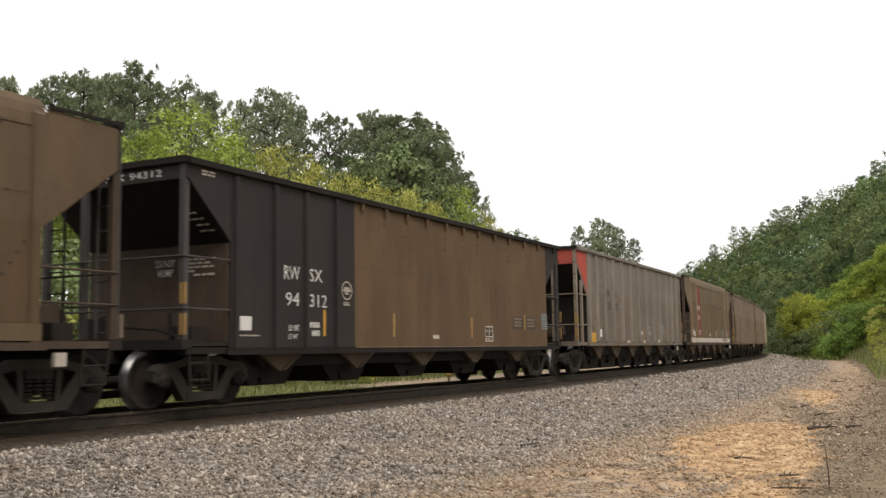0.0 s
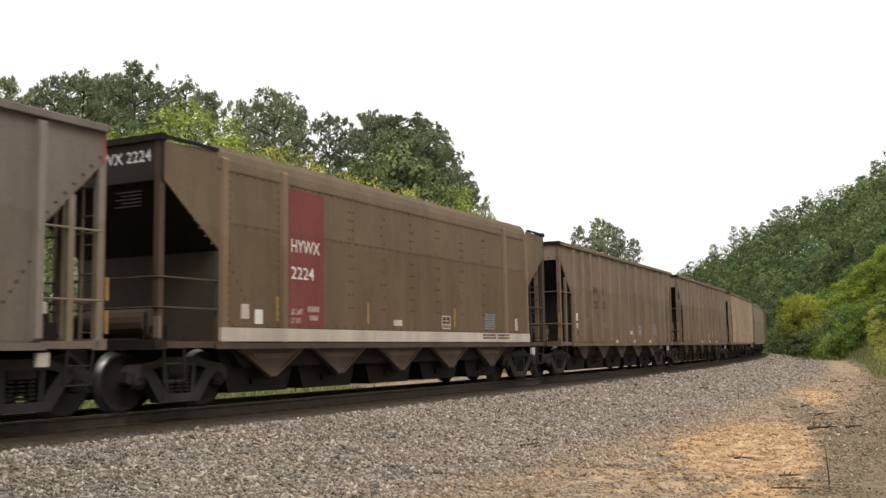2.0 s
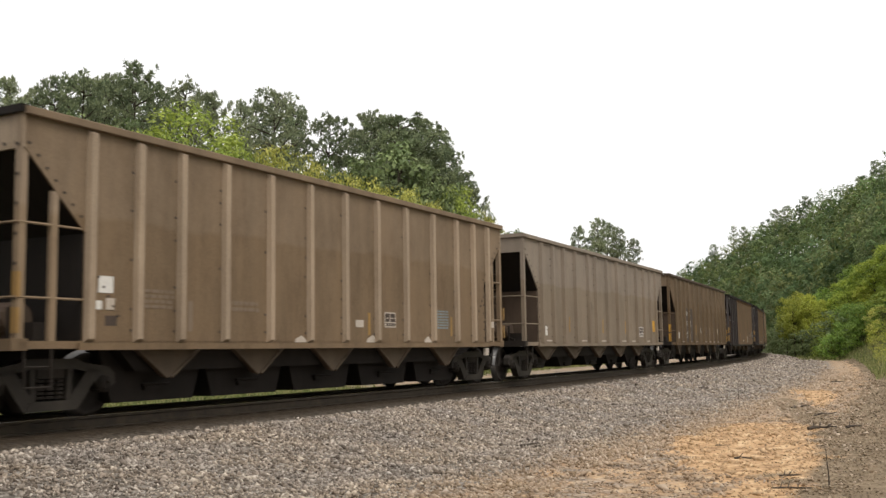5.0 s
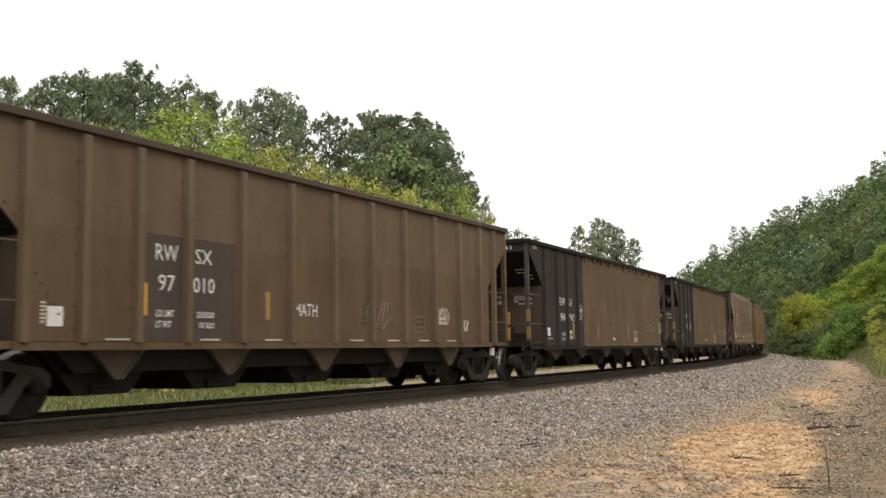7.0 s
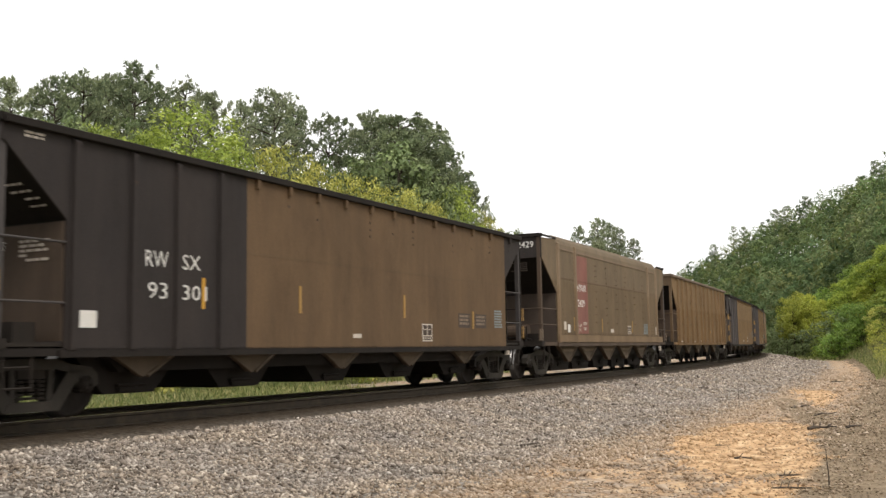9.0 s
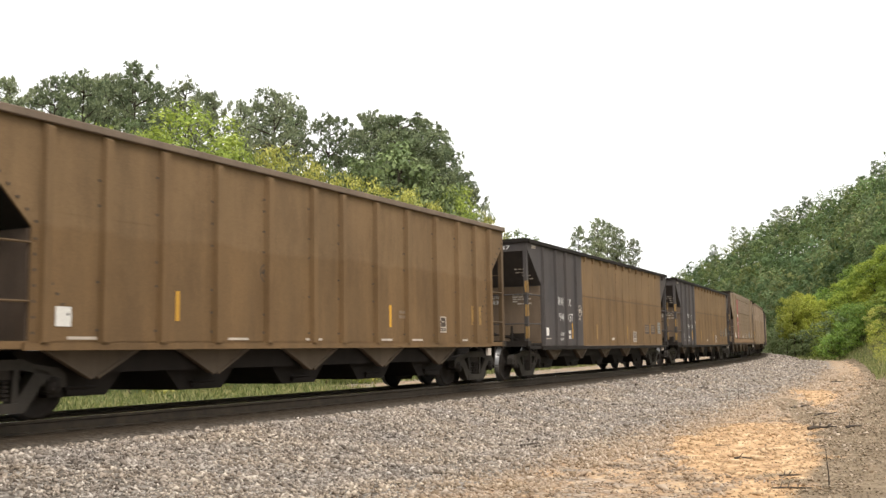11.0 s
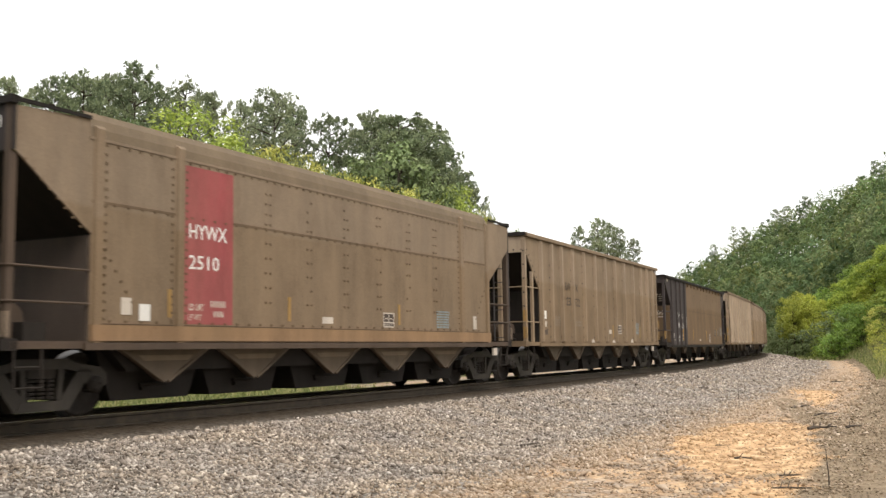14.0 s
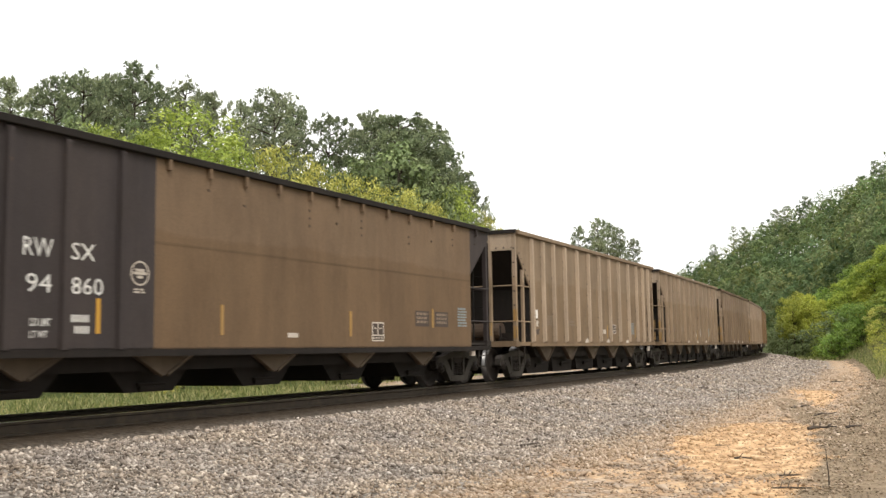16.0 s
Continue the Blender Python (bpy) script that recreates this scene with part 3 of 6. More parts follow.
def end_bars(car, y0, y1, z0, z1, rows, material, x=0.962, slope=0.0, seed=1):
    """Unreadable rows of small lettering on the leading end, on the upright sheet or on the slope over it."""
    rnd = random.Random(seed)
    bm = fresh()
    h = (z1 - z0) / (rows * 1.8)
    for r in range(rows):
        z = z1 - (r * 1.8 + 1) * h
        y = y0
        while y > y1 + 0.03:
            w = min(y - y1, rnd.uniform(0.06, 0.15))
            if rnd.random() < 0.8:
                box(bm, x + slope * (z1 - z) - 0.006, x + slope * (z1 - z) + 0.001, y - w, y, z, z + h)
            y -= w + 0.035
    tagged(part("stencil", bm, material, car), kind="stuff")


def scrawl(car, x0, x1, z0, z1, material, seed):
    """Faint looping chalk strokes on the side sheet."""
    rnd = random.Random(seed)
    bm = fresh()
    n = 46
    pts = []
    for k in range(n):
        u = k / (n - 1)
        pts.append(Vector((x0 + (x1 - x0) * min(1, max(0, u + 0.13 * math.sin(9 * u * math.pi + seed))), -HW - 0.004, (z0 + z1) / 2 + 0.5 * (z1 - z0) * math.sin(7.3 * u * math.pi + rnd.uniform(-0.35, 0.35)))))
    for a, b in zip(pts, pts[1:]):
        rod(bm, a, b, 0.011, n=4)
    tagged(part("chalk_scrawl", bm, material, car, "faint looping chalk scrawl"), kind="stuff")


def ring(car, x, z, r, material):
    bm = fresh()
    n = 24
    for k in range(n):
        a, b = k * math.tau / n, (k + 1) * math.tau / n
        q = [(r * math.cos(a), r * math.sin(a)), (r * math.cos(b), r * math.sin(b)), (0.86 * r * math.cos(b), 0.86 * r * math.sin(b)), (0.86 * r * math.cos(a), 0.86 * r * math.sin(a))]
        bm.faces.new([bm.verts.new((x + u, -HW - 0.005, z + w)) for u, w in q])
    for w, zz in ((0.5, 0.25), (0.7, 0.0), (0.3, -0.3)):
        box(bm, x - w * r, x + w * r, -HW - 0.006, -HW - 0.002, z + zz * r - 0.02, z + zz * r + 0.02)
    part("round_emblem", bm, material, car)


# ---- ground ----
def smooth(a, b, x):
    u = min(1.0, max(0.0, (x - a) / (b - a)))
    return u * u * (3 - 2 * u)


def road_edge(s):
    """Offset of the line where the service road meets the leafy bank."""
    return 10.6 - 0.095 * min(9, max(0, s - 11)) - 0.022 * min(42, max(0, s - 20)) + 0.15 * noise.noise((s * 0.3, 1, 1))


def ground_z(s, off):
    """Height of the ground beside the track: trackbed, shoulder, service road, bank and wooded hill."""
    z = -0.205 + 0.045 * smooth(0.7, 0.95, abs(off)) - 0.085 * smooth(1.5, 2.0, abs(off))
    if off > 0:
        z -= 0.4 * smooth(1.9, 5.6, off)
        edge = road_edge(s)
        z += 0.5 * smooth(edge, edge + 3.0, off) * smooth(5, 11, s)
        hill = min(25.0, max(0.0, 1.1 * (off - 8.5)))
        z += (hill - 1.5 * smooth(8, 12, off)) * smooth(70, 112, s) * (1 - 0.35 * smooth(260, 420, s)) if off > 8.5 else 0
        z += 3 * smooth(12, 60, off) * smooth(8, 40, s) * (1 - smooth(60, 110, s))
    else:
        z -= 0.36 * smooth(2.1, 4.0, -off)
        z += 1.6 * smooth(12, 30, -off)
    z += 0.06 * noise.noise((s * 0.35, off * 0.35, 0)) * smooth(2.2, 4, abs(off))
    z += 0.035 * noise.noise((s * 1.3, off * 1.3, 3)) * smooth(3, 6, abs(off))
    return z


def stone_ground():
    m, nt, b = nodes_of("gravel_and_clay")
    co = coords(nt)
    at = nt.nodes.new("ShaderNodeAttribute")
    at.attribute_name = "cover"
    sep = nt.nodes.new("ShaderNodeSeparateColor")
    nt.links.new(at.outputs["Color"], sep.inputs[0])
    vor = nt.nodes.new("ShaderNodeTexVoronoi")
    vor.inputs["Scale"].default_value = 15
    nt.links.new(co, vor.inputs["Vector"])
    grey = ramp(nt, vor.outputs["Color"], [(0.1, (0.08, 0.07, 0.06)), (0.5, (0.22, 0.197, 0.175)), (0.95, (0.46, 0.425, 0.39))])
    wide = ramp(nt, tex_noise(nt, co, 0.6, 6), [(0.35, (0.8, 0.77, 0.72)), (0.7, (1.08, 1.05, 1.0))])
    grey = blend(nt, 1.0, grey, wide, "MULTIPLY")
    clay = ramp(nt, tex_noise(nt, co, 3.0, 8, rough=0.7), [(0.36, (0.25, 0.155, 0.086)), (0.5, (0.5, 0.315, 0.165)), (0.66, (0.68, 0.5, 0.31))])
    litter = ramp(nt, tex_noise(nt, co, 7.0, 8, rough=0.75), [(0.32, (0.12, 0.088, 0.054)), (0.52, (0.225, 0.168, 0.108)), (0.72, (0.34, 0.265, 0.175))])
    grass = ramp(nt, tex_noise(nt, co, 4.0, 8, rough=0.7), [(0.3, (0.035, 0.05, 0.016)), (0.55, (0.1, 0.12, 0.04)), (0.8, (0.26, 0.23, 0.12))])
    breakup = tex_noise(nt, co, 2.2, 8, rough=0.72)

    def edge(ch):
        a = nt.nodes.new("ShaderNodeMath")
        a.operation = "ADD"
        nt.links.new(ch, a.inputs[0])
        nt.links.new(breakup, a.inputs[1])
        return ramp(nt, a.outputs[0], [(0.7, (0, 0, 0)), (1.2, (1, 1, 1))])
    c = blend(nt, edge(sep.outputs[0]), grey, clay)
    c = blend(nt, edge(sep.outputs[1]), c, litter)
    c = blend(nt, edge(sep.outputs[2]), c, grass)
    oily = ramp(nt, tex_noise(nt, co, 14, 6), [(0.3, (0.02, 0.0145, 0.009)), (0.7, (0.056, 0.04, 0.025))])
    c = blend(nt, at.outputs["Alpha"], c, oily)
    nt.links.new(c, b.inputs["Base Color"])
    b.inputs["Roughness"].default_value = 0.95
    b.inputs["Specular IOR Level"].default_value = 0.15
    relief(nt, b, vor.outputs["Distance"], 0.7, 0.03)
    return m


M["ground"] = stone_ground()


def band(x, lo, hi, soft=0.3):
    """1 between lo and hi, 0 outside."""
    return smooth(lo - soft, lo + soft, x) * (1 - smooth(hi - soft, hi + soft, x))


def streak(s, off, s0, o0, s1, o1, wide):
    """1 along a line on the ground, 0 beside it."""
    u = min(1, max(0, ((s - s0) * (s1 - s0) + (off - o0) * (o1 - o0)) / ((s1 - s0) ** 2 + (o1 - o0) ** 2)))
    return 1 - smooth(0.3 * wide, wide, math.hypot((s - s0 - u * (s1 - s0)) * 0.4, off - o0 - u * (o1 - o0)))


def cover_at(s, off):
    """Clay, leaf litter, grass and oil shares of the ground."""
    edge = road_edge(s)
    wob = 0.5 * noise.noise((s * 0.5, off * 0.9, 7)) + 0.4 * noise.noise((s * 1.7, off * 2.2, 4))
    if off > 0:
        clay = band(off + wob, max(7.35, 9.1 - 0.5 * (s - 12.4)), 10.35 - 0.13 * (s - 13), 0.75) * band(s, 12.4, 21.5, 1.6)
        clay = max(clay, 0.8 * band(off + 0.5 * wob, 8.75 - 0.19 * (s - 26), 8.85 - 0.05 * (s - 26), 0.25) * band(s, 26, 37, 1.5))
        clay = max(clay, 0.9 * band(s + wob, 10.4, 12.3, 0.5) * band(off, 9.4, 11.6))
        clay = max(clay, 0.42 * band(s, 42, 95, 8) * band(off + wob, edge - 1.0, edge + 0.2, 0.4))
        clay = max(clay, 0.35 * smooth(5.9, 7.2, off))
        litter = max(smooth(edge - 0.6, edge + 0.2, off + wob), 1.0 * streak(s, off, 29.5, 7.3, 22, 9.2, 0.65), 0.6 * streak(s, off, 13, 9.6, 11.8, 10.3, 0.2))
        grass = max(0.8 * smooth(edge + 1.2, edge + 2.6, off), 0.9 * smooth(edge - 0.1, edge + 0.9, off) * smooth(48, 66, s), 0.85 * smooth(4.2, 6.0, off) * smooth(96, 112, s))
    else:
        clay = 0.3 * smooth(3.2, 4.5, -off)
        litter = 0.0
        grass = 0.9 * smooth(5.8, 7.4, -off) * max(1 - smooth(26, 33, s), smooth(8.5, 10.5, -off))
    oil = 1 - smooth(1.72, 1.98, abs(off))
    return clay, litter, grass, oil


def make_ground():
    ss = [-1500, -700, -300, -120, -60, -30] + [x * 0.5 for x in range(-30, 130)] + list(range(65, 200, 3)) + list(range(200, 460, 12)) + [520, 640, 800]
    near = [x * 0.3 for x in range(-24, 48)]
    oo = [-500, -420, -300, -200, -120, -80, -55, -40, -30, -22, -16, -12, -9] + near + [15, 16.5, 18, 20, 22, 24, 26, 28, 30, 31.5, 34, 40, 48, 56, 66, 90, 150, 300, 700, 1800]
    me = bpy.data.meshes.new("ground")
    verts, cover = [], []
    for s in ss:
        for o in oo:
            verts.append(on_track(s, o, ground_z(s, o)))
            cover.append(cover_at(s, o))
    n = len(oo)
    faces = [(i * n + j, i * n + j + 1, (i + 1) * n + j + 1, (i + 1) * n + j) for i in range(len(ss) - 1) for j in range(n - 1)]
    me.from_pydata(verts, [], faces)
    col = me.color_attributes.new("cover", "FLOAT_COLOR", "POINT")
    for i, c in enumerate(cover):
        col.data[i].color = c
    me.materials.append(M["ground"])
    if me.polygons[0].normal.z < 0:
        me.flip_normals()
    for p in me.polygons:
        p.use_smooth = True
    return tagged(new("ground", me), "grey ballast, orange clay and grassy verge beside the railway", "ground", kind="structure")


make_ground()
# the far land closes the ring of the arc
bm = fresh()
bmesh.ops.create_circle(bm, cap_ends=True, segments=64, radius=3000)
far = part("far_land", bm, "ground", None)
far.location = (0, 200, -2.5)
tagged(far, "low far land under the trees", "ground", kind="structure")


# ---- loose ballast stones ----
def stones_material():
    m, nt, b = nodes_of("crushed_stone")
    geo = nt.nodes.new("ShaderNodeNewGeometry")
    c = ramp(nt, geo.outputs["Random Per Island"], [(0.0, (0.085, 0.068, 0.056)), (0.2, (0.2, 0.168, 0.14)), (0.5, (0.3, 0.256, 0.216)), (0.8, (0.385, 0.337, 0.29)), (1.0, (0.6, 0.54, 0.475))])
    co = coords(nt)
    warm = ramp(nt, tex_noise(nt, co, 0.9, 6), [(0.35, (0.92, 0.92, 0.93)), (0.7, (1.08, 1.0, 0.88))])
    c = blend(nt, 1.0, c, warm, "MULTIPLY")
    at = nt.nodes.new("ShaderNodeAttribute")
    at.attribute_name = "clayed"
    c = blend(nt, at.outputs["Fac"], c, (0.47, 0.31, 0.165))
    nt.links.new(c, b.inputs["Base Color"])
    b.inputs["Roughness"].default_value = 0.9
    b.inputs["Specular IOR Level"].default_value = 0.2
    return m


M["stone"] = stones_material()


def scatter_stones():
    gen = np.random.default_rng(3)
    S, O, Z, K, C = [], [], [], [], []
    for s0, s1, o0, o1, dens, big in ((6.4, 18, 1.84, 7.4, 680, 0.0215), (18, 30, 1.82, 7.6, 310, 0.025), (30, 66, 1.75, 7.2, 84, 0.034), (66, 120, 1.7, 6.5, 22, 0.048), (9, 24, 7.2, 10.8, 240, 0.017), (9, 30, 7.2, 10.8, 40, 0.032), (24, 60, 7.2, 9.6, 50, 0.036)):
        n = int((s1 - s0) * (o1 - o0) * dens)
        for s, o in zip(gen.uniform(s0, s1, n), gen.uniform(o0, o1, n)):
            c = cover_at(s, o)
            bare = 0.42 * smooth(0.45, 0.9, c[0]) + 0.55 * c[1]
            patchy = 0.5 + 0.5 * noise.noise((s * 0.8, o * 1.4, 2))
            if gen.random() < bare or o > 5.5 and gen.random() < 0.6 * patchy:
                continue
            S.append(s)
            O.append(o)
            Z.append(ground_z(s, o))
            K.append(big * min(2.4, gen.lognormal(-0.12, 0.38)))
            C.append(max(0.36 * smooth(5.4, 7.2, o), 0.82 * smooth(0.35, 0.7, c[0])) if c[1] < 0.5 else 0.3)
    S, O, Z, K, C = map(np.array, (S, O, Z, K, C))
    n = len(S)
    a = S / R
    base = np.stack([(R + O) * np.sin(a), D + R - (R + O) * np.cos(a), Z + K * 0.25], 1)
    shape = np.array([(1, 0, 0), (0, 1, 0), (-1, 0, 0), (0, -1, 0), (0.1, 0.1, 0.75), (0, 0, -0.75)])
    v = shape[None] * gen.uniform(0.6, 1.25, (n, 6, 3)) + gen.normal(0, 0.16, (n, 6, 3))
    t = gen.uniform(0, math.tau, n)
    cs, sn = np.cos(t)[:, None], np.sin(t)[:, None]
    x, y = v[..., 0] * 1.25, v[..., 1] * 0.9
    z = v[..., 2] + 0.35 * x * gen.normal(0, 1, (n, 1))
    v = np.stack([x * cs - y * sn, x * sn + y * cs, z], 2) * K[:, None, None] + base[:, None]
    tri = np.array([(0, 1, 4), (1, 2, 4), (2, 3, 4), (3, 0, 4), (1, 0, 5), (2, 1, 5), (3, 2, 5), (0, 3, 5)])
    idx = (tri[None] + 6 * np.arange(n)[:, None, None]).reshape(-1)
    me = bpy.data.meshes.new("ballast_stones")
    me.vertices.add(n * 6)
    me.vertices.foreach_set("co", v.astype(np.float32).ravel())
    me.loops.add(len(idx))
    me.loops.foreach_set("vertex_index", idx.astype(np.int32))
    me.polygons.add(n * 8)
    me.polygons.foreach_set("loop_start", np.arange(0, n * 24, 3, dtype=np.int32))
    me.polygons.foreach_set("loop_total", np.full(n * 8, 3, dtype=np.int32))
    me.update()
    at = me.attributes.new("clayed", "FLOAT", "POINT")
    at.data.foreach_set("value", np.repeat(C, 6).astype(np.float32))
    me.materials.append(M["stone"])
    tagged(new("ballast_stones", me), "loose grey crushed stone ballast beside the track", "ballast", kind="stuff")


scatter_stones()


# ---- leaf litter on the bank ----
def litter_material():
    m, nt, b = nodes_of("dead_leaves")
    geo = nt.nodes.new("ShaderNodeNewGeometry")
    c = ramp(nt, geo.outputs["Random Per Island"], [(0.0, (0.09, 0.066, 0.042)), (0.45, (0.2, 0.148, 0.095)), (0.8, (0.31, 0.235, 0.155)), (1.0, (0.48, 0.39, 0.27))])
    nt.links.new(c, b.inputs["Base Color"])
    b.inputs["Roughness"].default_value = 0.9
    return m


M["dead_leaf"] = litter_material()


def scatter_litter():
    gen = np.random.default_rng(14)
    v = []
    for s0, s1, reach, dens, size in ((9, 22, 3.5, 520, 0.02), (22, 45, 4.0, 150, 0.034), (45, 100, 4.0, 30, 0.06)):
        n = int((s1 - s0) * reach * dens)
        for s, u in zip(gen.uniform(s0, s1, n), gen.uniform(-1.2, reach - 1.2, n)):
            o = road_edge(s) + u
            if gen.random() > 0.12 + cover_at(s, o)[1] or gen.random() < 0.5 + 0.6 * noise.noise((s * 0.9, o * 1.6, 5)):
                continue
            c = np.array(on_track(s, o, ground_z(s, o) + 0.012))
            a = gen.uniform(0, math.tau)
            k = size * gen.uniform(0.5, 1.5)
            d = np.array((math.cos(a), math.sin(a), gen.normal(0, 0.35))) * k
            e = np.array((-math.sin(a), math.cos(a), gen.normal(0, 0.35))) * k * gen.uniform(0.25, 0.6)
            lift = np.array((0, 0, k * 0.3))
            v.append((c - d, c - e + lift, c + d, c + e + lift))
    v = np.array(v)
    n = len(v)
    me = bpy.data.meshes.new("leaf_litter")
    me.from_pydata(v.reshape(-1, 3).tolist(), [], np.arange(n * 4).reshape(n, 4).tolist())
    me.materials.append(M["dead_leaf"])
    tagged(new("leaf_litter", me), "dry brown leaf litter on the bank beside the clay", "leaf litter", kind="stuff")


scatter_litter()


# ---- track ----
def rail_material():
    m, nt, b = nodes_of("rusty_rail")
    co = coords(nt)
    c = ramp(nt, tex_noise(nt, co, 6, 6), [(0.3, (0.02, 0.014, 0.008)), (0.7, (0.05, 0.034, 0.019))])
    nt.links.new(c, b.inputs["Base Color"])
    b.inputs["Roughness"].default_value = 0.8
    return m


M["rail"] = rail_material()
M["tie"] = painted("creosoted_tie", (0.05, 0.04, 0.03), (0.1, 0.08, 0.06), (0.07, 0.05, 0.035), rough=0.95, amount=0.7)


def sweep(name, outline, off, s0, s1, step, material, tilt=True):
    """An outline across the track (offset and height) swept along the arc."""
    bm = fresh()
    rows = []
    s = s0
    while s <= s1 + 1e-6:
        rows.append([bm.verts.new(on_track(s, off + o, z + (off + o) * math.sin(LEAN))) for o, z in outline])
        s += step
    n = len(outline)
    for a, b in zip(rows, rows[1:]):
        for k in range(n):
            bm.faces.new((a[k], a[(k + 1) % n], b[(k + 1) % n], b[k]))
    bmesh.ops.recalc_face_normals(bm, faces=bm.faces)
    return part(name, bm, material, None)


RAIL = [(-0.036, 0), (-0.036, -0.035), (-0.009, -0.05), (-0.009, -0.15), (-0.075, -0.168), (-0.075, -0.18), (0.075, -0.18), (0.075, -0.168), (0.009, -0.15), (0.009, -0.05), (0.036, -0.035), (0.036, 0)]
for o in (-0.755, 0.755):
    rail = sweep("rail", RAIL, o, -60, 420, 2.0, "rail")
    tagged(rail, "rusty steel rail on wooden ties", "rail", "rails of the track", "structure")
    top = sweep("rail_head", [(-0.03, 0.004), (-0.03, 0.0005), (0.03, 0.0005), (0.03, 0.004)], o, -60, 420, 2.0, "shine")
    top.parent = rail
    tagged(top, "wheel-polished bright top of the rail")

tie_bm = fresh()
box(tie_bm, -0.115, 0.115, -1.3, 1.3, -0.16, 0.0)
bmesh.ops.bevel(tie_bm, geom=tie_bm.edges[:], offset=0.012, segments=1, affect="EDGES")
tie_me = bpy.data.meshes.new("tie")
tie_bm.to_mesh(tie_me)
tie_bm.free()
tie_me.materials.append(M["tie"])
ties = tagged(new("track_ties"), "dark creosoted wooden ties under the rails", "railway ties", kind="structure")
rng = random.Random(4)
for k in range(290):
    s = -12 + k * 0.52
    t = new("tie", tie_me)
    t.parent = ties
    p = on_track(s, rng.uniform(-0.04, 0.04), -0.182)
    t.matrix_basis = pose(p.x, p.y, p.z, -math.degrees(LEAN), rng.uniform(-0.4, 0.4), math.degrees(s / R) + rng.uniform(-0.6, 0.6))


# ---- trees ----
def leaf_material(name, dark, mid, light, thin=0.4, toned=False):
    """Leaves that let part of the light through; each blade and each tree has its own tone."""
    m, nt, b = nodes_of(name)
    geo = nt.nodes.new("ShaderNodeNewGeometry")
    info = nt.nodes.new("ShaderNodeObjectInfo")
    c = ramp(nt, geo.outputs["Random Per Island"], [(0.0, dark), (0.5, mid), (1.0, light)])
    wide = ramp(nt, tex_noise(nt, coords(nt), 0.5, 3), [(0.3, (0.75, 0.8, 0.75)), (0.7, (1.15, 1.1, 1.0))])
    c = blend(nt, 1.0, c, wide, "MULTIPLY")
    if toned:
        at = nt.nodes.new("ShaderNodeAttribute")
        at.attribute_name = "tone"
        c = blend(nt, 1.0, c, at.outputs["Color"], "MULTIPLY")
    hue = nt.nodes.new("ShaderNodeHueSaturation")
    mr = nt.nodes.new("ShaderNodeMapRange")
    mr.inputs["To Min"].default_value, mr.inputs["To Max"].default_value = 0.8, 1.2
    nt.links.new(info.outputs["Random"], mr.inputs["Value"])
    nt.links.new(mr.outputs[0], hue.inputs["Value"])
    nt.links.new(c, hue.inputs["Color"])
    nt.links.new(hue.outputs[0], b.inputs["Base Color"])
    b.inputs["Roughness"].default_value = 0.6
    b.inputs["Specular IOR Level"].default_value = 0.08 if toned else 0.25
    tr = nt.nodes.new("ShaderNodeBsdfTranslucent")
    nt.links.new(hue.outputs[0], tr.inputs["Color"])
    mix = nt.nodes.new("ShaderNodeMixShader")
    mix.inputs[0].default_value = thin
    nt.links.new(b.outputs[0], mix.inputs[1])
    nt.links.new(tr.outputs[0], mix.inputs[2])
    nt.links.new(mix.outputs[0], nt.nodes["Material Output"].inputs["Surface"])
    return m


M["pine"] = leaf_material("pine_needles", (0.15, 0.17, 0.105), (0.26, 0.29, 0.18), (0.37, 0.4, 0.25), 0.28)
M["pine_dark"] = leaf_material("dark_pine_needles", (0.115, 0.14, 0.082), (0.21, 0.25, 0.145), (0.31, 0.35, 0.205), 0.28)
M["green"] = leaf_material("green_leaves", (0.17, 0.225, 0.042), (0.3, 0.365, 0.075), (0.42, 0.48, 0.115))
M["lime"] = leaf_material("yellow_green_leaves", (0.26, 0.27, 0.062), (0.43, 0.42, 0.105), (0.56, 0.53, 0.17))
M["fresh"] = leaf_material("fresh_green_leaves", (0.14, 0.23, 0.045), (0.25, 0.38, 0.08), (0.37, 0.5, 0.12))
M["spring"] = leaf_material("spring_green_leaves", (0.22, 0.28, 0.045), (0.37, 0.46, 0.08), (0.5, 0.57, 0.12))
M["gold"] = leaf_material("yellowing_leaves", (0.27, 0.31, 0.05), (0.45, 0.48, 0.085), (0.6, 0.61, 0.14))
# Distance haze is mixed into this leaf colour: paler, with less contrast.
M["hill"] = leaf_material("hazy_hillside_leaves", (0.14, 0.18, 0.082), (0.172, 0.222, 0.102), (0.208, 0.26, 0.122), 0.25, True)
M["deep"] = leaf_material("dark_forest_leaves", (0.13, 0.17, 0.075), (0.21, 0.265, 0.118), (0.3, 0.355, 0.165), 0.35)
M["bark"] = painted("grey_brown_bark", (0.09, 0.072, 0.056), (0.06, 0.047, 0.036), (0.06, 0.045, 0.035), rough=0.95, amount=0.7)


def unit(v):
    return v / np.maximum(1e-6, np.linalg.norm(v, axis=-1, keepdims=True))


def leaf_mesh(name, corners, material):
    me = bpy.data.meshes.new(name)
    n = len(corners) // 4
    me.vertices.add(n * 4)
    me.vertices.foreach_set("co", corners.astype(np.float32).ravel())
    me.loops.add(n * 4)
    me.loops.foreach_set("vertex_index", np.arange(n * 4, dtype=np.int32))
    me.polygons.add(n)
    me.polygons.foreach_set("loop_start", np.arange(0, n * 4, 4, dtype=np.int32))
    me.polygons.foreach_set("loop_total", np.full(n, 4, dtype=np.int32))
    me.materials.append(M[material])
    me.update()
    me.validate()
    return me


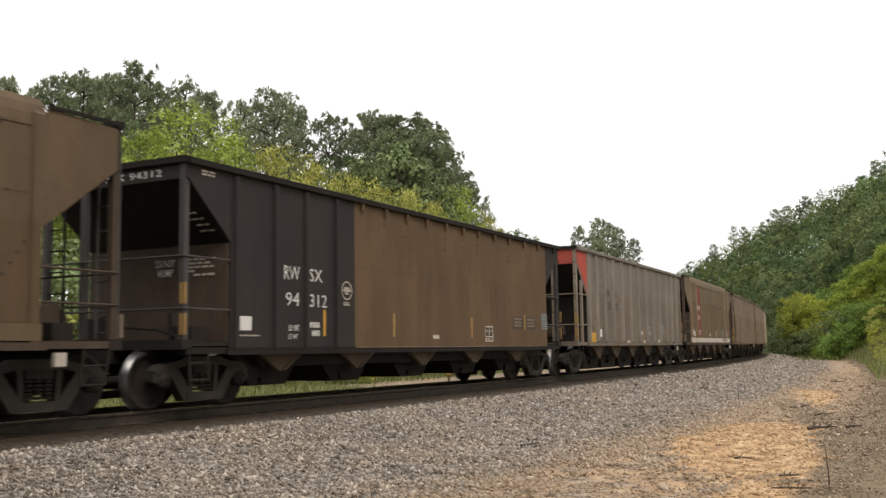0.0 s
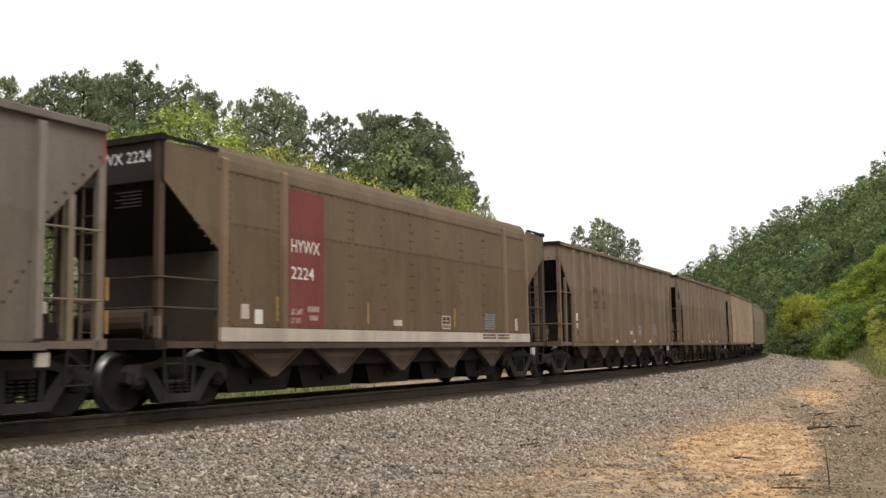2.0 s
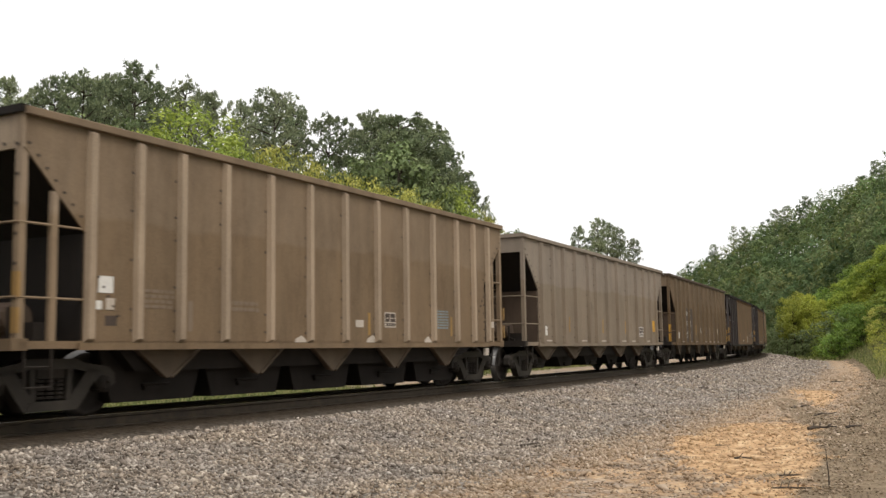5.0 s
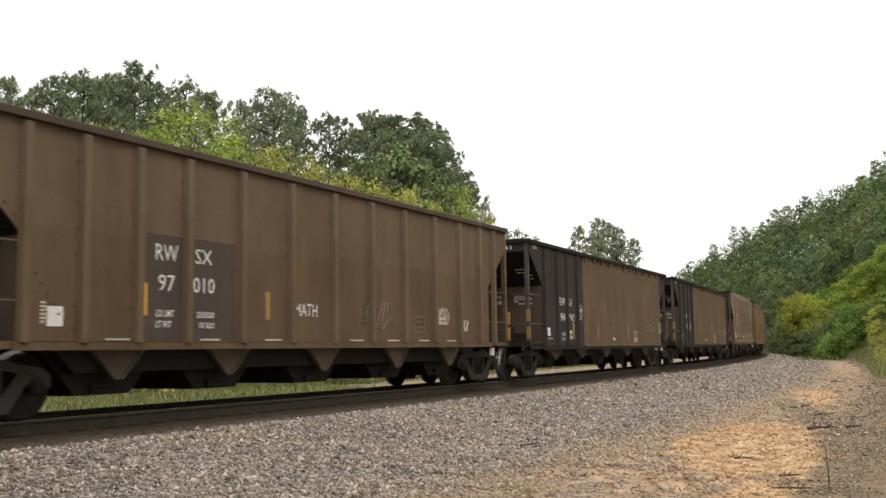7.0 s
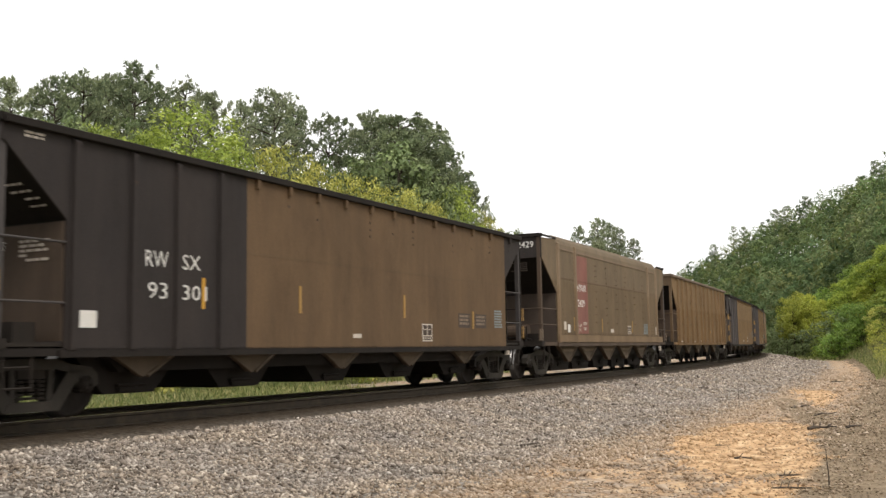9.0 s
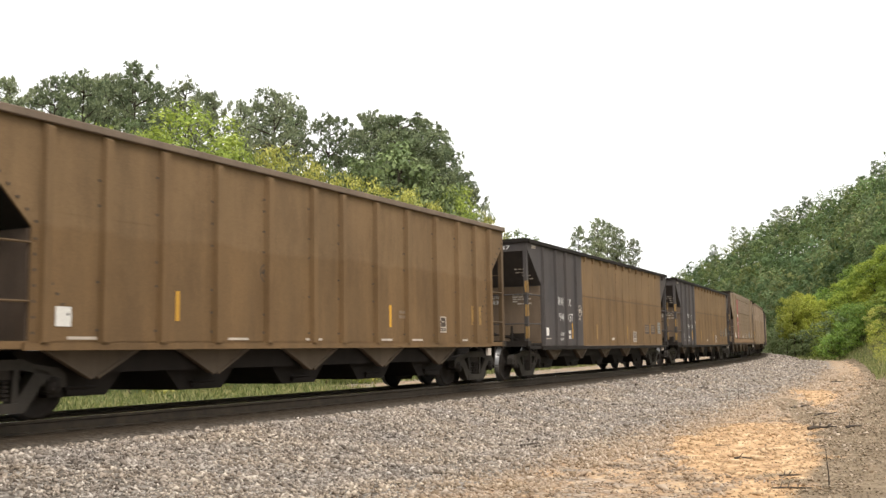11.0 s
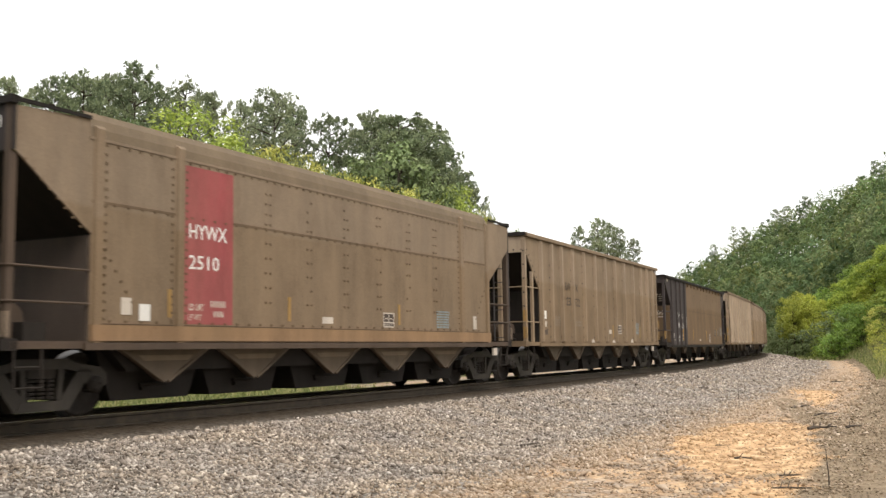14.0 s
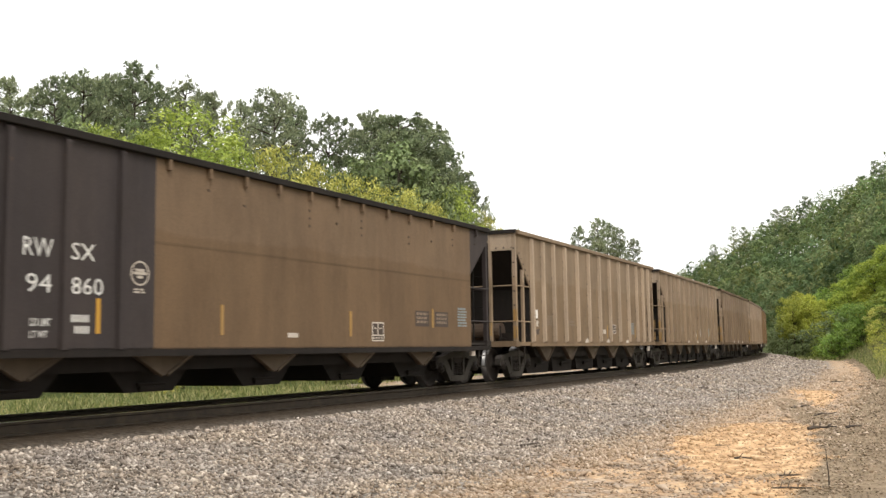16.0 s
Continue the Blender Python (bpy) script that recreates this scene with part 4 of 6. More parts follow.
def blades(gen, tips, ways, count, length, wide):
    """Tufts of needles: slim blades that fan out from each twig's tip."""
    n = len(tips)
    d = unit(gen.normal(size=(n, count, 3)) + 0.75 * ways[:, None] + np.array((0, 0, 0.35)))
    side = unit(np.cross(d, gen.normal(size=(n, count, 3))))
    k = length * gen.uniform(0.65, 1.25, (n, count, 1))
    w = wide * gen.uniform(0.7, 1.3, (n, count, 1))
    root = tips[:, None] + d * 0.04
    q = np.stack([root, root + d * k * 0.55 - side * w, root + d * k, root + d * k * 0.55 + side * w], 2)
    return q.reshape(-1, 3)


def sprays(gen, centres, radii, out, count, size, squash=0.75, slim=0.6, cover=0.35, stray=0.38):
    """Leaves on the outer side of each clump, facing roughly outward and up."""
    n = len(centres)
    d = unit(gen.normal(size=(n, count, 3)) + cover * out[:, None] + np.array((0, 0, 0.3)))
    p = d * radii[:, None, None] * gen.uniform(0.5, 1.08, (n, count, 1))
    p[..., 2] *= squash
    p += centres[:, None]
    nrm = unit(d + gen.normal(0, stray, (n, count, 3)) + np.array((0, 0, 0.3)))
    a = unit(np.cross(nrm, gen.normal(size=(n, count, 3))))
    b = np.cross(nrm, a)
    k = size * gen.uniform(0.55, 1.35, (n, count, 1))
    q = np.stack([p - a * k, p - b * k * slim + nrm * k * 0.15, p + a * k, p + b * k * slim + nrm * k * 0.15], 2)
    return q.reshape(-1, 3)


def make_pine(seed, material, label, reach0=2.15, thin=1.0, cone=False):
    """A pine about 16 m tall: bare lower trunk, limbs that turn up, tufts of needles at the twigs' tips."""
    gen, rnd = np.random.default_rng(seed), random.Random(seed)
    tree = tagged(new("pine_tree"), label, "tree")
    H, low, n = 16.0, 0.34, 40
    tips, ways = [], []
    bm = fresh()
    bend = (rnd.uniform(-0.4, 0.4), rnd.uniform(-0.4, 0.4))
    trunk = lambda u: Vector((bend[0] * u * u, bend[1] * u * u, H * 0.96 * u))
    for i in range(6):
        rod(bm, trunk(i / 6), trunk((i + 1) / 6), 0.2 - 0.031 * i, 0.2 - 0.031 * (i + 1), 8)
    for i in range(n):
        v = (i + rnd.uniform(0.1, 0.9)) / n
        u = low + (1 - low) * v
        reach = reach0 * math.sin(math.pi * (0.2 + 0.74 * v)) ** 0.8 * rnd.choice((0.62, 0.85, 1.0, 1.12, 1.25))
        if cone:
            reach = (0.25 + reach0 * (1 - v) ** 0.75) * rnd.choice((0.6, 0.8, 1.0, 1.25))
        a = i * 2.4 + rnd.uniform(-0.6, 0.6)
        way = Vector((math.cos(a), math.sin(a), 0))
        p0 = trunk(u * 0.985 - 0.02)
        mid = p0 + way * reach * 0.6 + Vector((0, 0, reach * rnd.uniform(0.05, 0.3)))
        end = p0 + way * reach + Vector((0, 0, reach * rnd.uniform(0.3, 0.75)))
        rod(bm, p0, mid, 0.055, 0.036, 5)
        rod(bm, mid, end, 0.036, 0.015, 5)
        m = max(4, round((5 + 5.0 * reach) * thin))
        for q in range(m):
            w = 0.3 + 0.7 * (q + rnd.random()) / m
            base = p0.lerp(mid, w / 0.6) if w < 0.6 else mid.lerp(end, (w - 0.6) / 0.4)
            b = a + (1 if q % 2 else -1) * rnd.uniform(0.4, 1.3)
            out = Vector((math.cos(b), math.sin(b), rnd.uniform(0.1, 1.0))).normalized()
            tip = base + out * rnd.uniform(0.25, 0.65)
            if q % 3 == 0:
                rod(bm, base, tip, 0.014, 0.008, 3)
            tips.append(tip)
            ways.append(out)
        tips.append(end)
        ways.append((way + Vector((0, 0, 0.8))).normalized())
    for q in range(9):
        tips.append(trunk(0.97) + Vector((rnd.uniform(-0.35, 0.35), rnd.uniform(-0.35, 0.35), rnd.uniform(-0.2, 0.45))))
        ways.append(Vector((0, 0, 1)))
    part("trunk", bm, "bark", tree)
    crown = new("crown", leaf_mesh("crown", blades(gen, np.array(tips), np.array(ways), 18, 0.29, 0.038), material))
    crown.parent = tree
    return tree


def make_leafy(kind, seed, material, label, count, size):
    """A broadleaf about 10 m tall or a shrub about 4 m: limbs that fork into clumps of leaves, with gaps between them."""
    gen, rnd = np.random.default_rng(seed), random.Random(seed)
    shrub = kind == "shrub"
    tree = tagged(new("shrub" if shrub else "broadleaf_tree"), label, "shrub" if shrub else "tree")
    H, n, thick = (4.0, 30, 0.05) if shrub else (10.0, 72, 0.15)
    heart = Vector((0, 0, H * (0.4 if shrub else 0.58)))
    centres, radii, out = [], [], []
    bm = fresh()
    bend = (rnd.uniform(-0.4, 0.4), rnd.uniform(-0.4, 0.4))
    trunk = lambda u: Vector((bend[0] * u * u, bend[1] * u * u, H * 0.85 * u))
    for i in range(5):
        rod(bm, trunk(i / 5), trunk((i + 1) / 5), thick * (1 - 0.18 * i), thick * (1 - 0.18 * (i + 1)), 8)
    for i in range(n):
        v = (i + 0.5) / n
        zz = 1 - 1.75 * v
        a = i * 2.39996 + rnd.uniform(-0.35, 0.35)
        rr = math.sqrt(max(0.0, 1 - zz * zz))
        k = rnd.choice((0.55, 0.75, 0.88, 1.0, 1.0, 1.08))
        way = Vector((rr * math.cos(a), rr * math.sin(a), zz))
        wide, tall = (2.1, 2.2) if shrub else (2.35, 3.9)
        c = heart + Vector((way.x * wide, way.y * wide, way.z * tall)) * k
        c.z = max(c.z, 0.25)
        centres.append(c)
        radii.append(rnd.uniform(0.42, 0.72) if shrub else rnd.uniform(0.6, 1.0))
        out.append(way)
        p = trunk(max(0.1, min(0.95, c.z / H - 0.12)))
        mid = p.lerp(c, 0.55) + Vector((0, 0, -0.12))
        rod(bm, p, mid, thick * 0.25, thick * 0.15, 3)
        rod(bm, mid, c, thick * 0.15, thick * 0.05, 3)
    part("trunk", bm, "bark", tree)
    crown = new("crown", leaf_mesh("crown", sprays(gen, np.array(centres), np.array(radii), np.array(out), count, size), material))
    crown.parent = tree
    return tree


PINE, FAR_PINE = "tall dark green pine with a clumpy gappy crown", "tall dark pine at the edge of the woods"
TREES = {"pine_a": make_pine(11, "pine", PINE), "pine_b": make_pine(12, "pine_dark", PINE), "pine_c": make_pine(13, "pine_dark", FAR_PINE),
         "pine_d": make_pine(14, "pine", "tall thin-crowned pine with bare limbs showing", 2.2, 0.62), "pine_f": make_pine(16, "pine", "young pointed green pine beyond the train", 1.9, 0.9, True), "pine_e": make_pine(15, "pine_dark", "broad round-crowned dark green pine", 2.3, 1.15)}
for key, kind, seed, material, label, count, size in (
        ("broad_a", "broad", 21, "green", "fresh green broadleaf tree at the edge of the woods", 150, 0.084),
        ("broad_b", "broad", 22, "lime", "yellow-green broadleaf tree at the edge of the woods", 112, 0.095),
        ("broad_c", "broad", 23, "deep", "dark green broadleaf tree", 72, 0.135),
        ("broad_d", "broad", 24, "gold", "yellowing young broadleaf tree at the foot of the hill", 100, 0.13),
        ("broad_e", "broad", 25, "fresh", "fresh green broadleaf tree at the foot of the hill", 100, 0.13),
        ("broad_f", "broad", 26, "spring", "light green broadleaf tree at the foot of the hill", 100, 0.13),
        ("shrub_d", "shrub", 34, "fresh", "fresh green shrub at the foot of the hill", 90, 0.1),
        ("shrub_e", "shrub", 35, "deep", "dark green shrub at the foot of the hill", 90, 0.1),
        ("shrub_a", "shrub", 31, "lime", "yellow-green shrub behind the railway", 50, 0.107),
        ("shrub_b", "shrub", 32, "green", "green shrub at the foot of the woods", 50, 0.107),
        ("shrub_c", "shrub", 33, "gold", "yellowing bush at the foot of the woods", 90, 0.085)):
    TREES[key] = make_leafy(kind, seed, material, label, count, size)
TREES = {key: [tree, 0] for key, tree in TREES.items()}
HEIGHT = {"pine": 15.3, "broad": 10.4, "shrub": 4.3}


def plant(key, x, y, height, width=1.0, turn=None):
    """Sets a tree of that height at x, y on the ground."""
    base, used = TREES[key]
    k = height / HEIGHT[key.split("_")[0]]
    a = math.atan2(x, D + R - y)
    s, off = a * R, math.hypot(x, D + R - y) - R
    turn = (x * 37.7 + y * 91.3) % 360 if turn is None else turn
    m = pose(x, y, ground_z(s, off) - 0.05, 0, 0, turn)
    t = base if not used else copy_thing(base, m)
    t.matrix_basis = m
    t.scale = (k * width, k * width, k)
    TREES[key][1] += 1
    return t


# ---- woods on the inner side of the curve ----
for key, x, y, tall, wide in (
        ("pine_a", 36.7, 50.0, 15.5, 0.85),
        ("pine_b", 39.9, 50.0, 16.3, 0.71),
        ("pine_c", 39.9, 47.4, 16.3, 0.83),
        ("pine_a", 43.0, 48.7, 17.0, 0.71),
        ("pine_b", 41.4, 44.8, 16.9, 0.84),
        ("pine_c", 45.1, 46.8, 16.7, 0.64),
        ("pine_d", 45.8, 44.7, 16.8, 0.77),
        ("pine_a", 48.4, 44.9, 16.6, 0.66),
        ("pine_d", 48.1, 42.2, 15.7, 0.68),
        ("pine_d", 46.2, 38.2, 15.9, 1.04),
        ("pine_b", 51.1, 40.2, 16.0, 0.68),
        ("pine_c", 48.5, 35.3, 14.9, 0.76),
        ("pine_a", 52.4, 35.0, 15.8, 0.78),
        ("pine_e", 51.0, 31.5, 15.6, 1.26),
        ("pine_b", 53.6, 31.1, 15.1, 0.94),
        ("pine_c", 55.0, 30.7, 14.0, 0.77),
        ("pine_a", 56.2, 30.5, 12.7, 0.73),
        ("pine_b", 58.4, 30.7, 12.4, 0.64),
        ("pine_d", 60.6, 30.8, 11.2, 0.66),
        ("broad_c", 36.5, 47.6, 13.7, 0.68),
        ("broad_c", 37.2, 44.5, 13.3, 0.68),
        ("broad_c", 38.2, 42.3, 13.2, 0.64),
        ("broad_a", 35.8, 34.9, 12.9, 1.05),
        ("broad_a", 35.1, 37.0, 11.4, 0.67),
        ("broad_a", 38.8, 34.6, 12.0, 0.62),
        ("broad_a", 35.4, 40.8, 11.9, 0.67),
        ("broad_a", 33.1, 42.6, 11.6, 0.73),
        ("broad_c", 47.2, 30.1, 13.6, 0.87),
        ("broad_c", 47.1, 32.1, 12.5, 0.70),
        ("broad_c", 48.5, 28.0, 12.0, 0.65),
        ("broad_c", 46.4, 34.8, 12.5, 0.62),
        ("broad_b", 37.0, 30.5, 11.1, 0.78),
        ("broad_b", 37.5, 28.3, 10.6, 0.68),
        ("broad_b", 38.5, 26.9, 9.9, 0.73),
        ("broad_b", 40.2, 26.3, 9.6, 0.64),
        ("broad_b", 40.9, 25.1, 9.4, 0.62),
        ("broad_b", 42.4, 24.6, 8.9, 0.62),
        ("broad_a", 49.2, 26.7, 10.9, 0.65),
        ("broad_b", 51.8, 26.2, 9.5, 0.62),
        ("broad_c", 59.6, 28.3, 9.6, 0.62),
        ("broad_c", 67.4, 30.6, 10.2, 0.62),
        ("pine_f", 100.5, 39.6, 14.0, 0.86),
        ("pine_f", 99.4, 36.9, 14.8, 0.98),
        ("pine_f", 101.9, 35.7, 14.1, 0.96),
        ("pine_f", 104.4, 34.7, 13.1, 0.87),
        ("pine_f", 101.0, 38.1, 13.1, 0.99),
        ("pine_f", 102.0, 35.4, 12.4, 0.92),
        ("pine_c", 42.9, 55.3, 17.0, 0.74),
        ("pine_b", 44.4, 54.1, 17.8, 0.72),
        ("pine_a", 45.7, 53.0, 17.9, 0.72),
        ("pine_c", 46.9, 52.0, 18.3, 0.71),
        ("pine_b", 48.2, 50.8, 18.0, 0.64),
        ("pine_c", 50.8, 51.1, 18.0, 0.66),
        ("pine_a", 52.1, 49.7, 18.1, 0.66),
        ("pine_c", 53.3, 45.3, 17.2, 0.68),
        ("pine_b", 54.6, 43.8, 17.3, 0.68),
        ("pine_c", 55.9, 38.8, 15.3, 0.76),
        ("pine_b", 55.6, 35.6, 16.1, 0.80),
        ("pine_c", 56.6, 33.9, 16.3, 0.89),
        ("pine_e", 49.0, 31.0, 14.0, 1.22),
        ("pine_c", 52.1, 29.7, 13.6, 0.86),
        ("pine_f", 105.3, 38.0, 15.0, 0.98),
        ):
    plant(key, x, y, tall, wide)
rng = random.Random(8)
for k in range(36):
    s = 18 + k * 2.9 + rng.uniform(-0.8, 0.8)
    p = on_track(s, -rng.uniform(10.5, 14.5))
    plant(rng.choice(("shrub_a", "shrub_a", "shrub_b")), p.x, p.y, rng.uniform(2.0, 4.6), rng.uniform(1.0, 1.4))

# undergrowth that closes the view between the cars
for k in range(16):
    s = 13 + k * 1.9 + rng.uniform(-0.6, 0.6)
    p = on_track(s, -rng.uniform(15.5, 20.0))
    plant(rng.choice(("shrub_e", "shrub_e", "shrub_b")), p.x, p.y, rng.uniform(4.2, 6.2), rng.uniform(1.0, 1.3))

# ---- wooded hill on the outer side ----
rng = random.Random(9)
gen = np.random.default_rng(5)
for s, off, key, tall, wide in ((122, 5.0, "broad_d", 7.9, 0.95), (121, 7.2, "broad_d", 7.6, 1.0), (124, 6.0, "broad_d", 7.8, 0.95),
                                (113, 10.4, "broad_f", 7.6, 1.2), (111, 12.6, "broad_f", 7.4, 1.2), (108, 14.6, "broad_f", 7.0, 1.2), (118, 12, "broad_e", 8.0, 1.2), (104, 16, "broad_e", 6.6, 1.2), (99, 17.5, "broad_f", 6.0, 1.2),
                                (94, 18, "broad_e", 5.6, 1.2), (110, 11.6, "broad_d", 5.4, 1.0), (126, 9.5, "broad_e", 8.0, 1.1), (122, 15, "broad_c", 10.0, 1.1), (116, 17, "broad_c", 10.0, 1.1),
                                (106, 8.6, "shrub_d", 3.3, 1.25), (105, 10.2, "shrub_d", 4.0, 1.2), (103, 11.8, "shrub_d", 4.4, 1.2), (110, 9.6, "shrub_e", 5.0, 1.2), (109, 11.6, "shrub_d", 5.0, 1.2), (101, 13.2, "shrub_b", 4.2, 1.2),
                                (117, 5.6, "shrub_e", 3.2, 1.2), (115, 7.4, "shrub_e", 3.8, 1.25), (126, 4.4, "shrub_e", 4.2, 1.2), (131, 5, "shrub_e", 5, 1.1), (108, 7.2, "shrub_b", 2.0, 1.3), (112, 8.4, "shrub_b", 4.0, 1.2),
                                (98, 12.3, "shrub_a", 3.0, 1.2), (95, 11.6, "shrub_c", 2.2, 1.3),
                                (88, 11.0, "shrub_a", 1.5, 1.4), (80, 10.6, "shrub_a", 1.2, 1.4), (72, 10.4, "shrub_a", 1.0, 1.4), (64, 10.4, "shrub_a", 0.8, 1.4)):
    p = on_track(s, off)
    plant(key, p.x, p.y, tall, wide)
# pines that stand out of the ridge
for s, off, key, tall, wide in ((196, 34, "pine_b", 15.5, 0.9), (204, 33, "pine_c", 14.0, 0.9), (216, 34, "pine_a", 13.0, 1.0), (252, 33, "pine_c", 14.5, 0.9), (262, 32, "pine_b", 13.5, 1.0),
                                (274, 33, "pine_a", 14.5, 0.9), (300, 33, "pine_c", 14.0, 0.8), (303, 31, "pine_d", 15.0, 0.7), (322, 32, "pine_b", 12.5, 0.9)):
    p = on_track(s, off)
    plant(key, p.x, p.y, tall, wide)
# unseen trees added on the near side to shade that end of the track
for x, y, tall in ((-3.6, -3.0, 14.0), (1.5, -6.5, 14.0), (-8.0, 1.0, 12.5), (-11.5, -3.0, 13.0), (-13.0, 3.5, 12.0), (-17.5, 0.0, 13.0), (-19.0, 5.0, 12.0), (-2.5, -9.0, 16.0), (-9.0, -9.0, 13.0), (-25.0, 3.0, 13.0), (-0.9, 5.5, 10.0), (-5.0, 5.8, 11.0)):
    plant("broad_c", x, y, tall, 1.1)
for base, used in TREES.values():
    if not used:
        for o in (*base.children, base):
            bpy.data.objects.remove(o)


def far_woods():
    """The woods that cover the hill, too many to count: crowns of lobes, each tree with its own tone."""
    centres, radii, out, tones = [], [], [], []
    for k in range(600):
        s = 88 + 262 * rng.random() ** 1.15
        off = 9.5 + 34 * rng.random()
        if off < 14.5 and s < 124:
            continue
        p = on_track(s, off, ground_z(s, off))
        slim = rng.random() < 0.45
        tall = rng.uniform(8.5, 13.5) * (0.82 if s > 296 else 1)
        spread = tall * (rng.uniform(0.14, 0.19) if slim else rng.uniform(0.24, 0.33))
        v = rng.uniform(0.66, 1.16)
        tone = (v * rng.uniform(0.85, 1.2), v, v * rng.uniform(0.75, 1.1), 1) if not slim else (0.62 * v, 0.72 * v, 0.72 * v, 1)
        for i in range(11):
            u = (i + 0.5) / 11
            a = i * 2.4 + rng.uniform(-0.5, 0.5)
            rr = spread * math.sin(math.pi * (0.1 + 0.72 * (1 - u))) * rng.uniform(0.5, 0.95)
            centres.append((p.x + rr * math.cos(a), p.y + rr * math.sin(a), p.z + tall * (0.3 + 0.68 * u)))
            radii.append(spread * rng.uniform(0.34, 0.56))
            out.append((math.cos(a), math.sin(a), 0.4))
            tones.append(tone)
    me = leaf_mesh("far_woods", sprays(gen, np.array(centres), np.array(radii), np.array(out), 30, 0.285, 0.9, 0.55, 0.8, 0.2), "hill")
    col = me.color_attributes.new("tone", "FLOAT_COLOR", "POINT")
    col.data.foreach_set("color", np.repeat(np.array(tones, dtype=np.float32), 30 * 4, 0).ravel())
    tagged(new("far_woods", me), "dense dark green mixed woods on the hillside", "woods", kind="stuff")


far_woods()


# ---- sticks, weeds and a marker ----
def stick(x, y, length, thick, turn, rise=0.0, bits=2, name="stick", label="dry grey-brown broken branch on the gravel"):
    rnd = random.Random(int(x * 100))
    a = math.atan2(x, D + R - y)
    z = ground_z(a * R, math.hypot(x, D + R - y) - R)
    bm = fresh()
    p, q = Vector((-length / 2, 0, thick)), None
    n = 5
    for k in range(n):
        q = Vector((-length / 2 + length * (k + 1) / n, rnd.uniform(-1, 1) * length * 0.05, thick + rise * (k + 1) / n + rnd.uniform(0, 0.5) * thick))
        rod(bm, p, q, thick * (1 - 0.12 * k), thick * (1 - 0.12 * (k + 1)), 6)
        if k < bits:
            rod(bm, q, q + Vector((length * 0.12, rnd.choice((-1, 1)) * length * 0.14, thick + 0.05)), thick * 0.5, thick * 0.2, 5)
        p = q
    me = bpy.data.meshes.new(name)
    bm.to_mesh(me)
    bm.free()
    me.materials.append(M["bark"])
    o = tagged(new(name, me), label, "stick")
    o.matrix_basis = pose(x, y, z - 0.01, 0, 0, turn)


stick(34.2, 9.1, 0.55, 0.02, -35, 0, 1)
stick(20.4, 3.05, 0.62, 0.035, -50, 0.02, 3)
stick(20.9, 2.55, 0.35, 0.03, -45, 0.02, 1)
stick(20.6, 3.55, 0.3, 0.014, -40, 0, 1)
stick(24.6, 3.6, 1.0, 0.02, -20, 0.02, 2)
stick(27.4, 4.6, 0.9, 0.022, -25, 0.04, 3)
stick(15.0, 6.83, 0.32, 0.026, -45, 0.03, 0)
stick(14.9, 3.3, 0.36, 0.018, -62, 0, 1)
stick(13.3, 2.4, 0.3, 0.016, -50, 0, 2)
stick(46.1, 6.2, 0.7, 0.03, -35, 0, 2)
stick(22.5, 4.3, 0.4, 0.014, 75, 0, 1)
stick(12.3, 2.2, 0.5, 0.016, -55, 0, 2)
stick(16.9, 4.1, 0.3, 0.012, -60, 0, 1)


def stalk(x, y, tall):
    a = math.atan2(x, D + R - y)
    z = ground_z(a * R, math.hypot(x, D + R - y) - R)
    bm = fresh()
    p = Vector((0, 0, -0.05))
    for k in range(4):
        q = Vector((0.01 * (k % 2), 0.008 * k, tall * (k + 1) / 4))
        rod(bm, p, q, 0.011 - 0.002 * k, 0.009 - 0.002 * k, 5)
        if k:
            rod(bm, q, q + Vector((0.05, 0.03, 0.08)), 0.004, 0.001, 4)
        p = q
    me = bpy.data.meshes.new("weed_stalk")
    bm.to_mesh(me)
    bm.free()
    me.materials.append(M["bark"])
    tagged(new("weed_stalk", me), "thin dry weed stalk standing in the ballast", "weed").matrix_basis = pose(x, y, z)


stalk(26.56, 6.03, 0.62)
stalk(12.7, 1.85, 0.42)


def marker(x, y):
    """A low yellow-topped marker post."""
    a = math.atan2(x, D + R - y)
    z = ground_z(a * R, math.hypot(x, D + R - y) - R)
    post = tagged(new("marker_post"), "short weathered marker post with an orange top", "marker")
    post.matrix_basis = pose(x, y, z, 0, 0, 20)
    bm = fresh()
    box(bm, -0.05, 0.05, -0.05, 0.05, -0.1, 0.3)
    part("post", bm, "tan", post)
    bm = fresh()
    box(bm, -0.12, 0.12, -0.07, 0.07, 0.3, 0.55)
    bmesh.ops.bevel(bm, geom=bm.edges[:], offset=0.015, segments=1, affect="EDGES")
    part("cap", bm, "yellow", post, "orange painted top")


marker(36.3, 20.2)


